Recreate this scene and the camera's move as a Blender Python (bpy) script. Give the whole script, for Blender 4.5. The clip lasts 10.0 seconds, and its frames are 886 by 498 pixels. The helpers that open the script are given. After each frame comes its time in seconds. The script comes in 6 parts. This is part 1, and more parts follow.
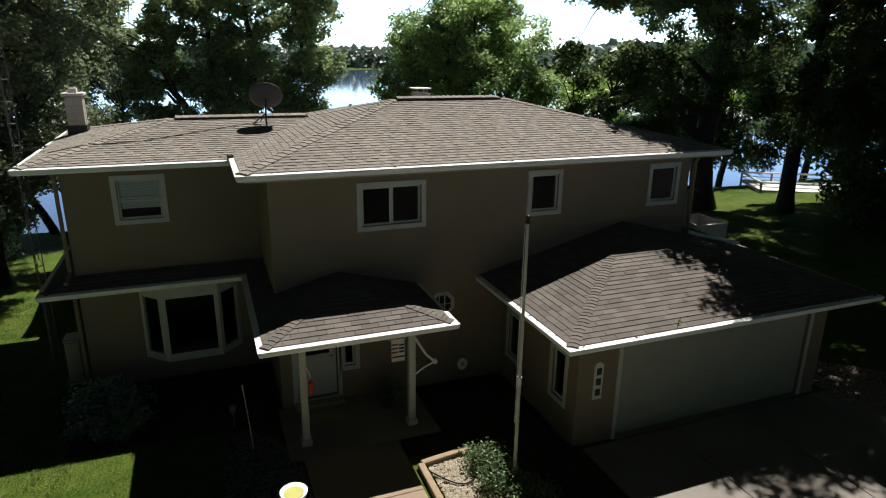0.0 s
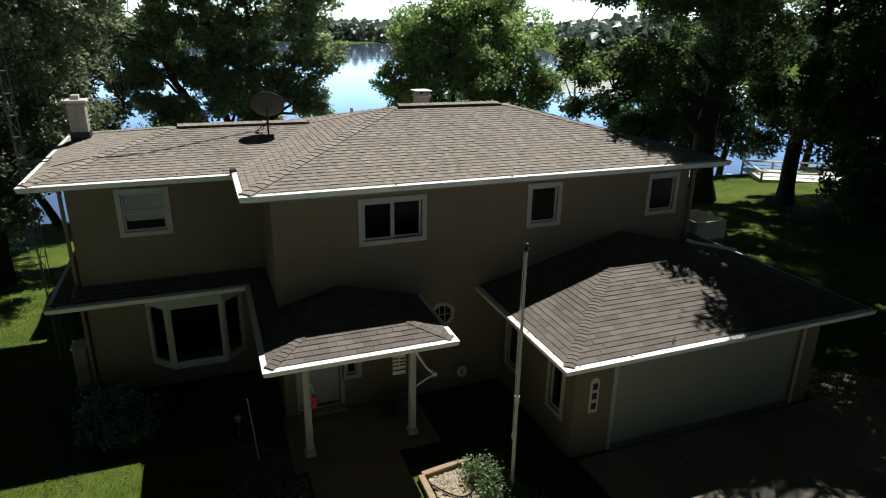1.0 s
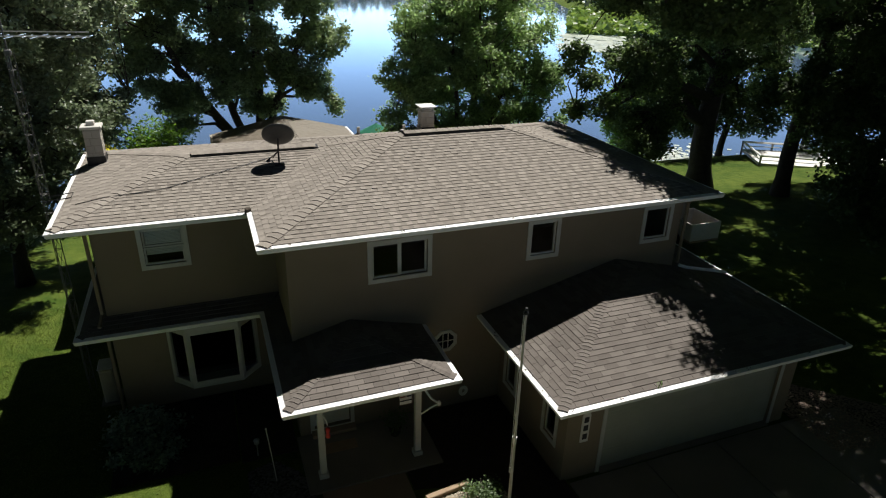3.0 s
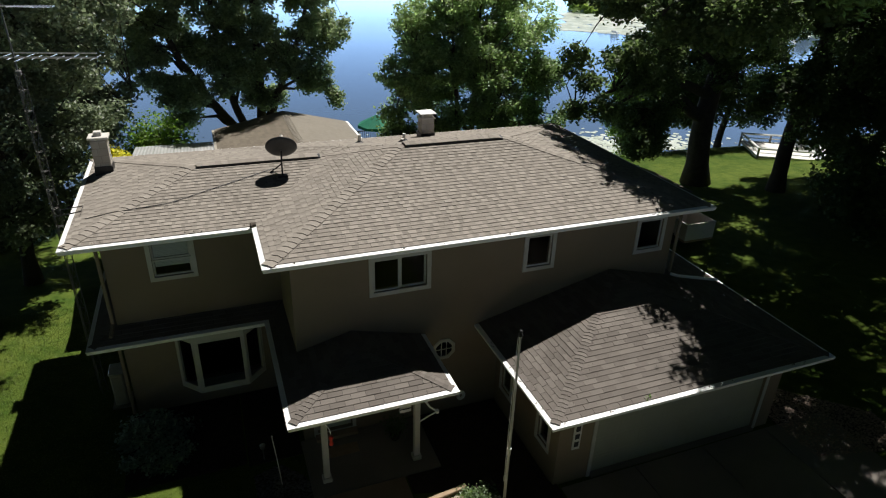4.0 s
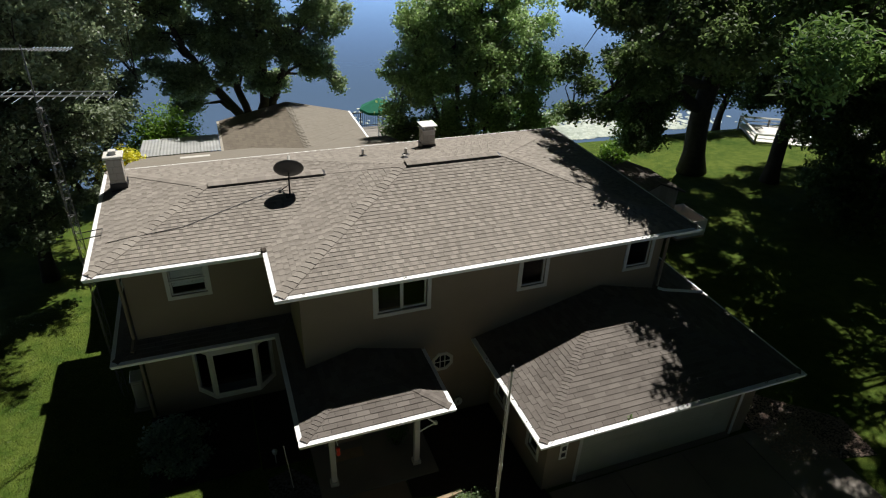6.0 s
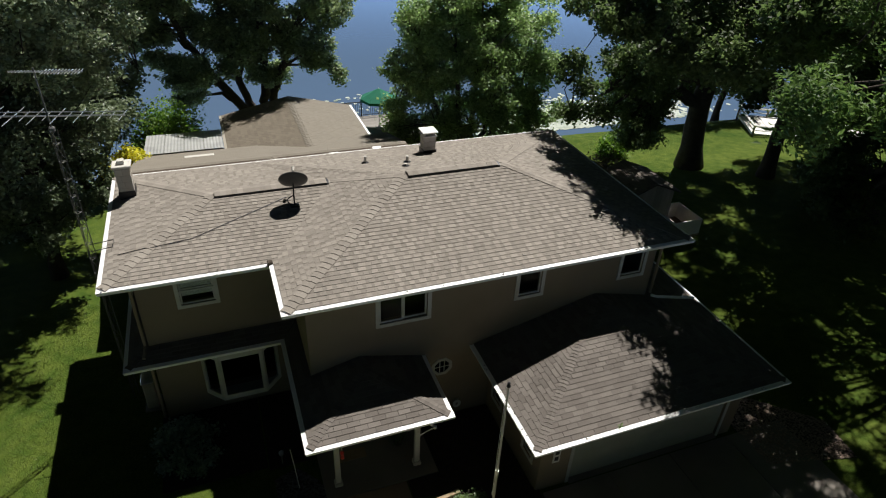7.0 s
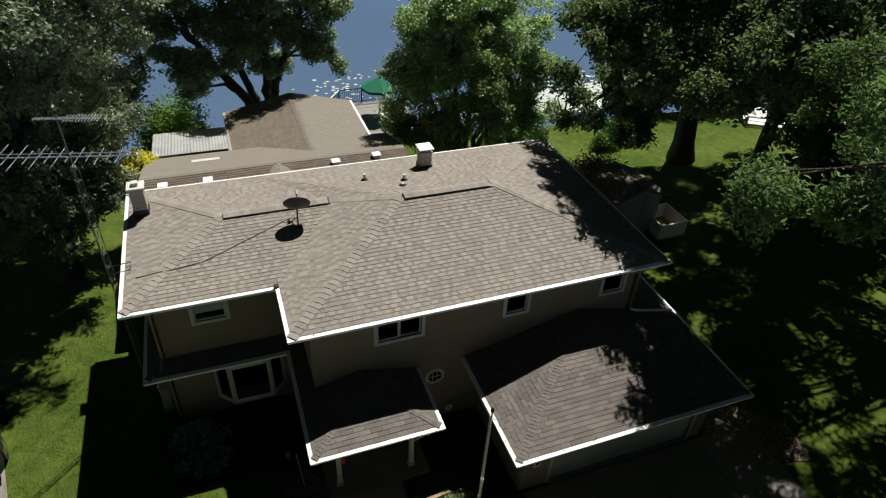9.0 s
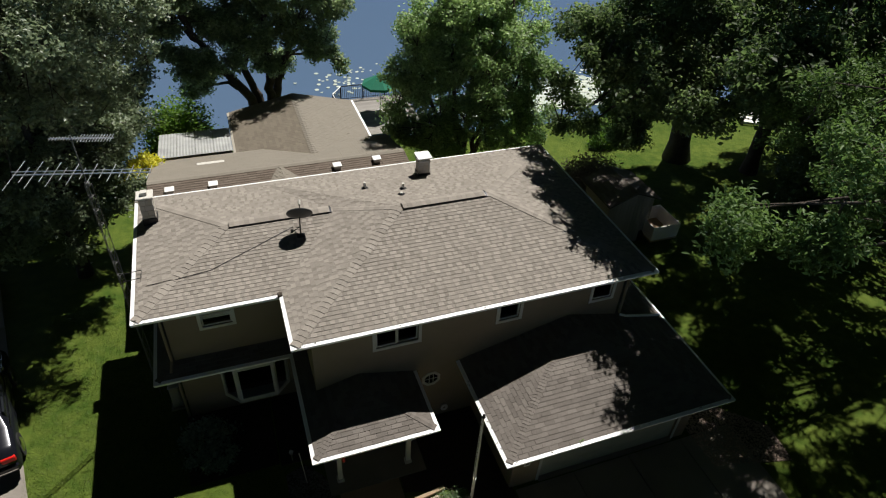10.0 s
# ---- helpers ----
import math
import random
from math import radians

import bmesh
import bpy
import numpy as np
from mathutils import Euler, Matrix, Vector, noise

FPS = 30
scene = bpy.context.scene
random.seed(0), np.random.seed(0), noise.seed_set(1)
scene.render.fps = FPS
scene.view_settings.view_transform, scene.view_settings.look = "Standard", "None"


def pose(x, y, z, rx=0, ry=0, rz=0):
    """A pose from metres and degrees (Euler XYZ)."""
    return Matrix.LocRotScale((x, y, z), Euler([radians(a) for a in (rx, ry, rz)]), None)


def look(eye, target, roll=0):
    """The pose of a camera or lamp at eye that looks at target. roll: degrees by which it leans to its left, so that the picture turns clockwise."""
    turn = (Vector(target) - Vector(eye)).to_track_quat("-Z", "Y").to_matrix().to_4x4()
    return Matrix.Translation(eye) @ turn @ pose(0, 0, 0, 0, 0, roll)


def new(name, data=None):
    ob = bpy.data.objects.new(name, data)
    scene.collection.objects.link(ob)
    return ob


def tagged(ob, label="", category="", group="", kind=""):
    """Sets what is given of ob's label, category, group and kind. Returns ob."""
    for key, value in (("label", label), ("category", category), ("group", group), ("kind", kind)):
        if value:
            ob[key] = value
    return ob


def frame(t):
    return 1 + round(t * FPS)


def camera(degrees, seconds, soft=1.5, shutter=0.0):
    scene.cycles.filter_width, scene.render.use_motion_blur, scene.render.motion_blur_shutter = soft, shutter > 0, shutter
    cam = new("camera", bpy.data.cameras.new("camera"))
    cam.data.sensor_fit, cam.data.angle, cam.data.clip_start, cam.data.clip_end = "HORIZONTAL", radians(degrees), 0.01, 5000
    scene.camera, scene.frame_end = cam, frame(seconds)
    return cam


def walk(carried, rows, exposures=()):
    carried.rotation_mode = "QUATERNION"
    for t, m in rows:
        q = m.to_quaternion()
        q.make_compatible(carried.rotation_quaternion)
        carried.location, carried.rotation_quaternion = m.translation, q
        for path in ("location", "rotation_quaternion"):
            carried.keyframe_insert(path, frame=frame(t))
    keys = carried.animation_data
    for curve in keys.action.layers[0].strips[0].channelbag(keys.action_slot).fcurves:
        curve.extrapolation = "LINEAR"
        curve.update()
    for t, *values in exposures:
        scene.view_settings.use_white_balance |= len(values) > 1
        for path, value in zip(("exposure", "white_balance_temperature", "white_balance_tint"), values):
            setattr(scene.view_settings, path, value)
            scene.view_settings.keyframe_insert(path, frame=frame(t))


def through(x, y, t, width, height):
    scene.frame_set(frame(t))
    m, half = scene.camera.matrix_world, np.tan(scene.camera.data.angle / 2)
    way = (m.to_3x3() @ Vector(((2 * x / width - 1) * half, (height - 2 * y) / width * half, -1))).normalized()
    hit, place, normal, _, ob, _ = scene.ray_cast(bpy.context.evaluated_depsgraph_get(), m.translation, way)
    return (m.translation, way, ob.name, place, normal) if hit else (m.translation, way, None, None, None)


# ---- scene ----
cam = camera(70.8, 10.0, soft=1.15)
PATH = [
    (0, (0.173, -0.08, 7.149), (0.86, 1.7, 6.552), 0.7),
    (0.5, (0.195, -0.045, 7.515), (0.875, 1.726, 6.881), 0.8),
    (1, (0.193, -0.014, 7.963), (0.87, 1.743, 7.29), 0.9),
    (1.5, (0.172, 0.025, 8.469), (0.844, 1.768, 7.755), 1.1),
    (2, (0.089, 0.055, 8.952), (0.764, 1.782, 8.203), 1.3),
    (2.5, (0.067, 0.066, 9.459), (0.735, 1.779, 8.673), 1.4),
    (4, (0.035, 0.007, 10.907), (0.687, 1.675, 10.017), 1.8),
    (4.5, (0.035, -0.009, 11.345), (0.682, 1.645, 10.425), 1.9),
    (5, (0.032, -0.003, 11.808), (0.672, 1.635, 10.855), 1.9),
    (5.5, (0.026, -0.003, 12.238), (0.661, 1.62, 11.257), 2.1),
    (7, (-0.052, 0.091, 13.81), (0.57, 1.652, 12.725), 2.8),
    (7.5, (-0.052, 0.102, 14.289), (0.566, 1.646, 13.178), 3.0),
    (8, (-0.009, 0.112, 14.84), (0.601, 1.636, 13.698), 3.3),
    (8.5, (0.032, 0.101, 15.388), (0.635, 1.606, 14.217), 3.3),
    (9, (0.053, 0.068, 15.973), (0.65, 1.554, 14.775), 3.4),
    (9.5, (0.064, 0.028, 16.547), (0.656, 1.495, 15.323), 3.6),
    (10, (0.105, -0.094, 17.064), (0.687, 1.361, 15.822), 3.7),
]
walk(cam, [(t, look(eye, target, roll)) for t, eye, target, roll in PATH], [(0, 0.61), (1, 0.59), (2.5, 0.55), (10, 0.475)])

# ---- light ----
SUN_TO = Vector((2.15, 2.05, 4.97)).normalized()
world = bpy.data.worlds.new("sky")
scene.world = world
world.use_nodes = True
wn, wl = world.node_tree.nodes, world.node_tree.links
sky = wn.new("ShaderNodeTexSky")
sky.sky_type, sky.sun_disc = "NISHITA", False
sky.sun_elevation, sky.sun_rotation = math.asin(SUN_TO.z), math.atan2(SUN_TO.x, SUN_TO.y)
sky.altitude, sky.air_density, sky.dust_density, sky.ozone_density = 300, 1.0, 0.5, 1.6
# summer haze: the sky pales and brightens towards the horizon, all round
wco, wsep, winv, wpow, wmad = wn.new("ShaderNodeTexCoord"), wn.new("ShaderNodeSeparateXYZ"), wn.new("ShaderNodeMath"), wn.new("ShaderNodeMath"), wn.new("ShaderNodeMath")
wl.new(wco.outputs["Generated"], wsep.inputs[0])
wpow.operation, wpow.inputs[1].default_value = "POWER", 1.5
winv.operation, winv.use_clamp, winv.inputs[1].default_value, winv.inputs[2].default_value = "MULTIPLY_ADD", True, -5.0, 1.45
wl.new(wsep.outputs[2], winv.inputs[0]), wl.new(winv.outputs[0], wpow.inputs[0])
wmad.operation, wmad.inputs[1].default_value, wmad.inputs[2].default_value = "MULTIPLY_ADD", 3.2, 0.012
wl.new(wpow.outputs[0], wmad.inputs[0])
wlow, wtail, wsum = wn.new("ShaderNodeMath"), wn.new("ShaderNodeMath"), wn.new("ShaderNodeMath")
wlow.operation, wlow.use_clamp, wlow.inputs[0].default_value = "SUBTRACT", True, 1.0
wl.new(wsep.outputs[2], wlow.inputs[1])
wtail.operation, wtail.inputs[1].default_value = "POWER", 5.0
wl.new(wlow.outputs[0], wtail.inputs[0])
wsum.operation, wsum.inputs[1].default_value = "MULTIPLY_ADD", 1.2
wl.new(wtail.outputs[0], wsum.inputs[0]), wl.new(wmad.outputs[0], wsum.inputs[2])
wmul = wn.new("ShaderNodeMath")
wmul.operation, wmul.inputs[1].default_value = "MULTIPLY", 0.048
wl.new(wsum.outputs[0], wmul.inputs[0])
wtint = wn.new("ShaderNodeMix")
wtint.data_type, wtint.blend_type = "RGBA", "MULTIPLY"
wtint.inputs[0].default_value, wtint.inputs[7].default_value = 1.0, (0.80, 0.99, 1.32, 1)
wl.new(sky.outputs[0], wtint.inputs[6]), wl.new(wtint.outputs[2], wn["Background"].inputs[0]), wl.new(wmul.outputs[0], wn["Background"].inputs[1])
sun = new("sun", bpy.data.lights.new("sun", "SUN"))
sun.data.energy, sun.data.angle, sun.data.color = 4.8, radians(0.53), (1.0, 0.965, 0.915)
sun.matrix_world = Matrix.Translation((20, 20, 40)) @ (-SUN_TO).to_track_quat("-Z", "Y").to_matrix().to_4x4()


# ---- materials ----
def mat(name, rough=0.8, metal=0.0, spec=0.3):
    m = bpy.data.materials.new(name)
    m.use_nodes = True
    b = m.node_tree.nodes["Principled BSDF"]
    b.inputs["Roughness"].default_value = rough
    b.inputs["Metallic"].default_value = metal
    b.inputs["Specular IOR Level"].default_value = spec
    return m, m.node_tree.nodes, m.node_tree.links, b


def mottled(name, a, b, scale=3.0, rough=0.8, bump=0.15, fine=60.0, metal=0.0, spec=0.3, dist=0.01, c=None):
    """Two colours mixed by large and fine noise, with a fine relief."""
    m, n, l, p = mat(name, rough, metal, spec)
    co = n.new("ShaderNodeTexCoord")
    big, small, mix, add = n.new("ShaderNodeTexNoise"), n.new("ShaderNodeTexNoise"), n.new("ShaderNodeMix"), n.new("ShaderNodeMath")
    big.inputs["Scale"].default_value, big.inputs["Detail"].default_value = scale, 6
    small.inputs["Scale"].default_value, small.inputs["Detail"].default_value = fine, 4
    l.new(co.outputs["Object"], big.inputs[0]), l.new(co.outputs["Object"], small.inputs[0])
    add.operation = "MULTIPLY_ADD"
    add.inputs[1].default_value = 0.55
    l.new(small.outputs[0], add.inputs[0])
    half = n.new("ShaderNodeMath")
    half.operation = "MULTIPLY_ADD"
    half.inputs[1].default_value, half.inputs[2].default_value = 1.3, -0.42
    l.new(big.outputs[0], half.inputs[0]), l.new(half.outputs[0], add.inputs[2])
    mix.data_type = "RGBA"
    mix.inputs[6].default_value, mix.inputs[7].default_value = (*a, 1), (*b, 1)
    l.new(add.outputs[0], mix.inputs[0])
    l.new(mix.outputs[2], p.inputs["Base Color"])
    bp = n.new("ShaderNodeBump")
    bp.inputs["Strength"].default_value, bp.inputs["Distance"].default_value = bump, dist
    l.new(small.outputs[0], bp.inputs["Height"]), l.new(bp.outputs[0], p.inputs["Normal"])
    return m


def pieces(name, dark, light, rough=0.9, fine=140.0, streak=0.35, bump=0.5, spec=0.08, vary=0.52):
    """Colour by piece (object or island), with grain and slow weathering."""
    m, n, l, p = mat(name, rough, 0, spec)
    geo, info, co = n.new("ShaderNodeNewGeometry"), n.new("ShaderNodeObjectInfo"), n.new("ShaderNodeNewGeometry")
    s = n.new("ShaderNodeMath")
    s.operation = "ADD"
    l.new(geo.outputs["Random Per Island"], s.inputs[0]), l.new(info.outputs["Random"], s.inputs[1])
    fr = n.new("ShaderNodeMath")
    fr.operation = "FRACT"
    l.new(s.outputs[0], fr.inputs[0])
    big, small = n.new("ShaderNodeTexNoise"), n.new("ShaderNodeTexNoise")
    big.inputs["Scale"].default_value, big.inputs["Detail"].default_value = 0.9, 5
    small.inputs["Scale"].default_value, small.inputs["Detail"].default_value = fine, 3
    l.new(co.outputs["Position"], big.inputs[0]), l.new(co.outputs["Position"], small.inputs[0])
    ma = n.new("ShaderNodeMath")
    ma.operation = "MULTIPLY_ADD"
    ma.inputs[1].default_value, ma.inputs[2].default_value = vary, 0.29 - vary / 2
    l.new(fr.outputs[0], ma.inputs[0])
    mb = n.new("ShaderNodeMath")
    mb.operation = "MULTIPLY_ADD"
    mb.inputs[1].default_value = streak
    l.new(big.outputs[0], mb.inputs[0]), l.new(ma.outputs[0], mb.inputs[2])
    mc = n.new("ShaderNodeMath")
    mc.operation = "MULTIPLY_ADD"
    mc.inputs[1].default_value = 0.35
    l.new(small.outputs[0], mc.inputs[0]), l.new(mb.outputs[0], mc.inputs[2])
    mix = n.new("ShaderNodeMix")
    mix.data_type = "RGBA"
    mix.inputs[6].default_value, mix.inputs[7].default_value = (*dark, 1), (*light, 1)
    l.new(mc.outputs[0], mix.inputs[0]), l.new(mix.outputs[2], p.inputs["Base Color"])
    bp = n.new("ShaderNodeBump")
    bp.inputs["Strength"].default_value, bp.inputs["Distance"].default_value = bump, 0.004
    l.new(small.outputs[0], bp.inputs["Height"]), l.new(bp.outputs[0], p.inputs["Normal"])
    return m


def leaf_mat(name, dark, light, through=0.4, rough=0.42, glow=2.0, spec=0.45):
    """Leaf: coloured by island, part of the light passes through."""
    m, n, l, p = mat(name, rough, 0, spec)
    geo = n.new("ShaderNodeNewGeometry")
    big = n.new("ShaderNodeTexNoise")
    big.inputs["Scale"].default_value, big.inputs["Detail"].default_value = 0.55, 3
    l.new(geo.outputs["Position"], big.inputs[0])
    s = n.new("ShaderNodeMath")
    s.operation = "MULTIPLY_ADD"
    s.inputs[1].default_value = 0.6
    l.new(geo.outputs["Random Per Island"], s.inputs[0])
    h = n.new("ShaderNodeMath")
    h.operation = "MULTIPLY_ADD"
    h.inputs[1].default_value, h.inputs[2].default_value = 1.2, -0.4
    l.new(big.outputs[0], h.inputs[0]), l.new(h.outputs[0], s.inputs[2])
    mix = n.new("ShaderNodeMix")
    mix.data_type = "RGBA"
    mix.inputs[6].default_value, mix.inputs[7].default_value = (*dark, 1), (*light, 1)
    l.new(s.outputs[0], mix.inputs[0])
    l.new(mix.outputs[2], p.inputs["Base Color"])
    tr, ms, out = n.new("ShaderNodeBsdfTranslucent"), n.new("ShaderNodeMixShader"), n["Material Output"]
    hue = n.new("ShaderNodeHueSaturation")
    hue.inputs["Hue"].default_value, hue.inputs["Saturation"].default_value, hue.inputs["Value"].default_value = 0.49, 1.05, glow
    l.new(mix.outputs[2], hue.inputs["Color"]), l.new(hue.outputs[0], tr.inputs[0])
    ms.inputs[0].default_value = through
    l.new(p.outputs[0], ms.inputs[1]), l.new(tr.outputs[0], ms.inputs[2]), l.new(ms.outputs[0], out.inputs[0])
    return m


def glass_mat(name, tint=(0.75, 0.8, 0.8)):
    m, n, l, p = mat(name, 0.015, 0, 0.15)
    p.inputs["Base Color"].default_value = (*tint, 1)
    p.inputs["Transmission Weight"].default_value = 1.0
    p.inputs["IOR"].default_value = 1.15
    return m


M_SHINGLE = pieces("weathered_shingle", (0.133, 0.117, 0.101), (0.325, 0.295, 0.256), streak=0.22, vary=0.34)
# recess layer: its own darker band, deepened to carry the tabs' shade
M_SHINGLE_RECESS_SHADE = pieces("recess_shade_shingle", (0.112, 0.099, 0.085), (0.272, 0.246, 0.213), streak=0.22, vary=0.34)
# lower roofs and shed: darker base colour than the main roofs
M_SHINGLE_LOW = pieces("darker_low_shingle", (0.066, 0.058, 0.051), (0.178, 0.158, 0.140), streak=0.35, vary=0.42)
# darker copy of the tan shingle, for the face turned from the sun
M_SHINGLE_TAN_SHADE = pieces("tan_shingle_shade_side", (0.105, 0.090, 0.070), (0.200, 0.172, 0.136), streak=0.2, vary=0.3)
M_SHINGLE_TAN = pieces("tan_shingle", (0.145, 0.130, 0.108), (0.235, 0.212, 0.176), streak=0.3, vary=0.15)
M_FELT = mottled("roof_deck", (0.03, 0.028, 0.026), (0.06, 0.054, 0.05), 2, 0.95)
M_WALL = mottled("taupe_stucco", (0.208, 0.164, 0.114), (0.254, 0.204, 0.146), 1.2, 0.92, 0.35, 90)
M_TRIM = mottled("trim_paint", (0.44, 0.43, 0.395), (0.56, 0.55, 0.51), 4, 0.55, 0.08, 70)
M_GUTTER = mottled("white_gutter", (0.74, 0.74, 0.72), (0.86, 0.86, 0.85), 2.5, 0.4, 0.05, 40)
M_SOFFIT = mottled("soffit_paint", (0.30, 0.27, 0.22), (0.38, 0.35, 0.29), 3, 0.8)
M_GDOOR = mottled("sage_door_paint", (0.30, 0.31, 0.245), (0.37, 0.38, 0.31), 1.5, 0.5, 0.06, 50)
M_GLASS = glass_mat("window_glass")
# near-black paint that stands for the shade of unlit rooms
M_ROOM_SHADE = mottled("unlit_room_shade", (0.02, 0.02, 0.02), (0.04, 0.036, 0.034), 2, 0.9)
M_BLIND = mottled("blind_slat", (0.74, 0.72, 0.66), (0.82, 0.80, 0.75), 5, 0.6)
M_STONE = pieces("chimney_block", (0.34, 0.31, 0.27), (0.52, 0.48, 0.42), 0.9, 60, 0.3, 0.4)
M_MORTAR = mottled("mortar", (0.28, 0.26, 0.23), (0.36, 0.34, 0.30), 8, 0.95)
M_CAP = mottled("cast_concrete", (0.45, 0.43, 0.39), (0.58, 0.56, 0.51), 6, 0.85)
M_BLACKMETAL = mottled("black_metal", (0.02, 0.02, 0.022), (0.045, 0.045, 0.047), 6, 0.45, 0.05, 50, 0.6)
M_GALV = mottled("galvanised_steel", (0.38, 0.39, 0.40), (0.55, 0.56, 0.57), 8, 0.38, 0.05, 60, 0.85)
# tower steel, darkened: the shade it stands in is put into its colour
M_TOWER = mottled("lattice_steel_in_shade", (0.10, 0.10, 0.098), (0.17, 0.165, 0.16), 8, 0.6, 0.05, 60, 0.4)
M_ALU = mottled("aluminium_tube", (0.62, 0.63, 0.65), (0.78, 0.79, 0.8), 8, 0.3, 0.03, 60, 0.9)
M_DISH = mottled("dish_grey", (0.036, 0.035, 0.034), (0.058, 0.056, 0.055), 5, 0.5, 0.05, 40)
M_POLE = mottled("pole_paint", (0.42, 0.40, 0.37), (0.55, 0.53, 0.49), 6, 0.5)
M_BARK = mottled("bark", (0.028, 0.022, 0.017), (0.085, 0.068, 0.052), 5, 0.95, 0.9, 18, dist=0.05)
M_CONC = mottled("driveway_concrete", (0.155, 0.138, 0.118), (0.265, 0.24, 0.208), 0.8, 0.9, 0.3, 60)
M_WALK = mottled("walk_concrete", (0.23, 0.17, 0.12), (0.33, 0.25, 0.18), 1.2, 0.9, 0.3, 70)
M_BOUNCE_GROUND = mottled("bounce_ground_concrete", (0.11, 0.108, 0.105), (0.16, 0.158, 0.153), 0.5, 0.9, 0.4, 120)
M_MULCH = mottled("bark_mulch", (0.018, 0.013, 0.010), (0.055, 0.040, 0.030), 6, 0.95, 0.9, 40, dist=0.03)
M_GRAVEL = pieces("river_gravel", (0.15, 0.125, 0.09), (0.56, 0.49, 0.37), 0.85, 40, 0.2, 0.3)
M_GRAVEL_RED = pieces("reddish_gravel", (0.12, 0.085, 0.07), (0.44, 0.34, 0.28), 0.85, 40, 0.2, 0.3)
# dark copy of the gravel: the porch's shade is painted into the pebbles
M_GRAVEL_SHADE = pieces("gravel_porch_shade", (0.05, 0.047, 0.043), (0.21, 0.20, 0.185), 0.9, 40, 0.2, 0.3)
M_TIMBER = mottled("edging_timber", (0.24, 0.17, 0.105), (0.36, 0.27, 0.18), 6, 0.9, 0.5, 25)
M_WOOD_GREY = pieces("weathered_board", (0.15, 0.14, 0.125), (0.32, 0.30, 0.275), 0.85, 30, 0.3)
M_WHITE = mottled("white_paint", (0.7, 0.7, 0.68), (0.82, 0.82, 0.8), 4, 0.5)
M_PANEL = mottled("fibreglass_panel", (0.20, 0.205, 0.20), (0.42, 0.42, 0.405), 1.6, 0.45, 0.1, 30)
M_RED = mottled("red_plastic", (0.55, 0.03, 0.02), (0.7, 0.06, 0.04), 8, 0.35)
M_YELLOWWATER = mottled("algae_water", (0.42, 0.40, 0.12), (0.55, 0.52, 0.2), 6, 0.12, 0.02, 20, spec=0.5)
M_GREENCLOTH = mottled("green_canvas", (0.008, 0.11, 0.065), (0.015, 0.16, 0.09), 5, 0.85, 0.2, 80)
M_CARPAINT = mottled("dark_car_paint", (0.010, 0.011, 0.016), (0.016, 0.017, 0.024), 3, 0.18, 0.01, 60, 0.3, 0.6)
M_RUBBER = mottled("tyre_rubber", (0.012, 0.012, 0.012), (0.02, 0.02, 0.02), 5, 0.9)
M_CHROME = mottled("chrome", (0.6, 0.6, 0.62), (0.75, 0.75, 0.76), 5, 0.12, 0.01, 40, 1.0)
M_TAIL = mottled("tail_light_red", (0.5, 0.01, 0.01), (0.65, 0.03, 0.02), 5, 0.15)
M_CARGLASS = mottled("tinted_glass", (0.01, 0.012, 0.015), (0.02, 0.022, 0.026), 5, 0.04, 0.0, 40, 0, 0.7)
M_SIGN = mottled("sign_white", (0.6, 0.58, 0.54), (0.7, 0.68, 0.64), 6, 0.6)
M_INK = mottled("dark_ink", (0.02, 0.02, 0.025), (0.04, 0.04, 0.045), 6, 0.6)
L_MAPLE = leaf_mat("maple_leaf", (0.072, 0.132, 0.042), (0.315, 0.430, 0.180), 0.5)
L_OAK = leaf_mat("oak_leaf", (0.066, 0.100, 0.044), (0.300, 0.375, 0.190), 0.45)
L_ASH = leaf_mat("ash_leaf", (0.062, 0.088, 0.046), (0.220, 0.268, 0.158), 0.4)
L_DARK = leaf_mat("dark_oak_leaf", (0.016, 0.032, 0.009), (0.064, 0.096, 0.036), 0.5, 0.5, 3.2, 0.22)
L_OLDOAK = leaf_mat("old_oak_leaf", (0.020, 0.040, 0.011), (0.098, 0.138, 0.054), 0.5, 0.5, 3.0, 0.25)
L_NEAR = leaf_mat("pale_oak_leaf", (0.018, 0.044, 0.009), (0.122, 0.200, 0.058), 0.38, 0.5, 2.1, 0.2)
L_BRUSH = leaf_mat("brown_brush", (0.075, 0.060, 0.045), (0.200, 0.170, 0.130), 0.1, 0.8, 1.0, 0.1)
L_BRIGHT = leaf_mat("young_leaf", (0.06, 0.13, 0.020), (0.15, 0.26, 0.040), 0.5)
L_YELLOW = leaf_mat("golden_leaf", (0.42, 0.42, 0.04), (0.66, 0.62, 0.10), 0.45)
L_SHRUB = leaf_mat("shrub_leaf", (0.045, 0.085, 0.030), (0.13, 0.19, 0.075), 0.3)
L_HOSTA = leaf_mat("blue_green_leaf", (0.075, 0.125, 0.090), (0.235, 0.320, 0.240), 0.25)
# paled towards grey: the haze of distance is put into the leaf colour
L_FAR_HAZED = leaf_mat("hazed_far_woods", (0.075, 0.105, 0.080), (0.125, 0.165, 0.120), 0.2)
L_REED = leaf_mat("reed", (0.10, 0.17, 0.03), (0.20, 0.29, 0.07), 0.3)
# whitish pads: their wet sheen is painted as a pale leaf colour
L_PAD_SHEEN = leaf_mat("lily_pad_sheen", (0.28, 0.33, 0.25), (0.58, 0.62, 0.54), 0.1)
L_GRASS = leaf_mat("grass_blade", (0.044, 0.084, 0.011), (0.122, 0.158, 0.028), 0.35)

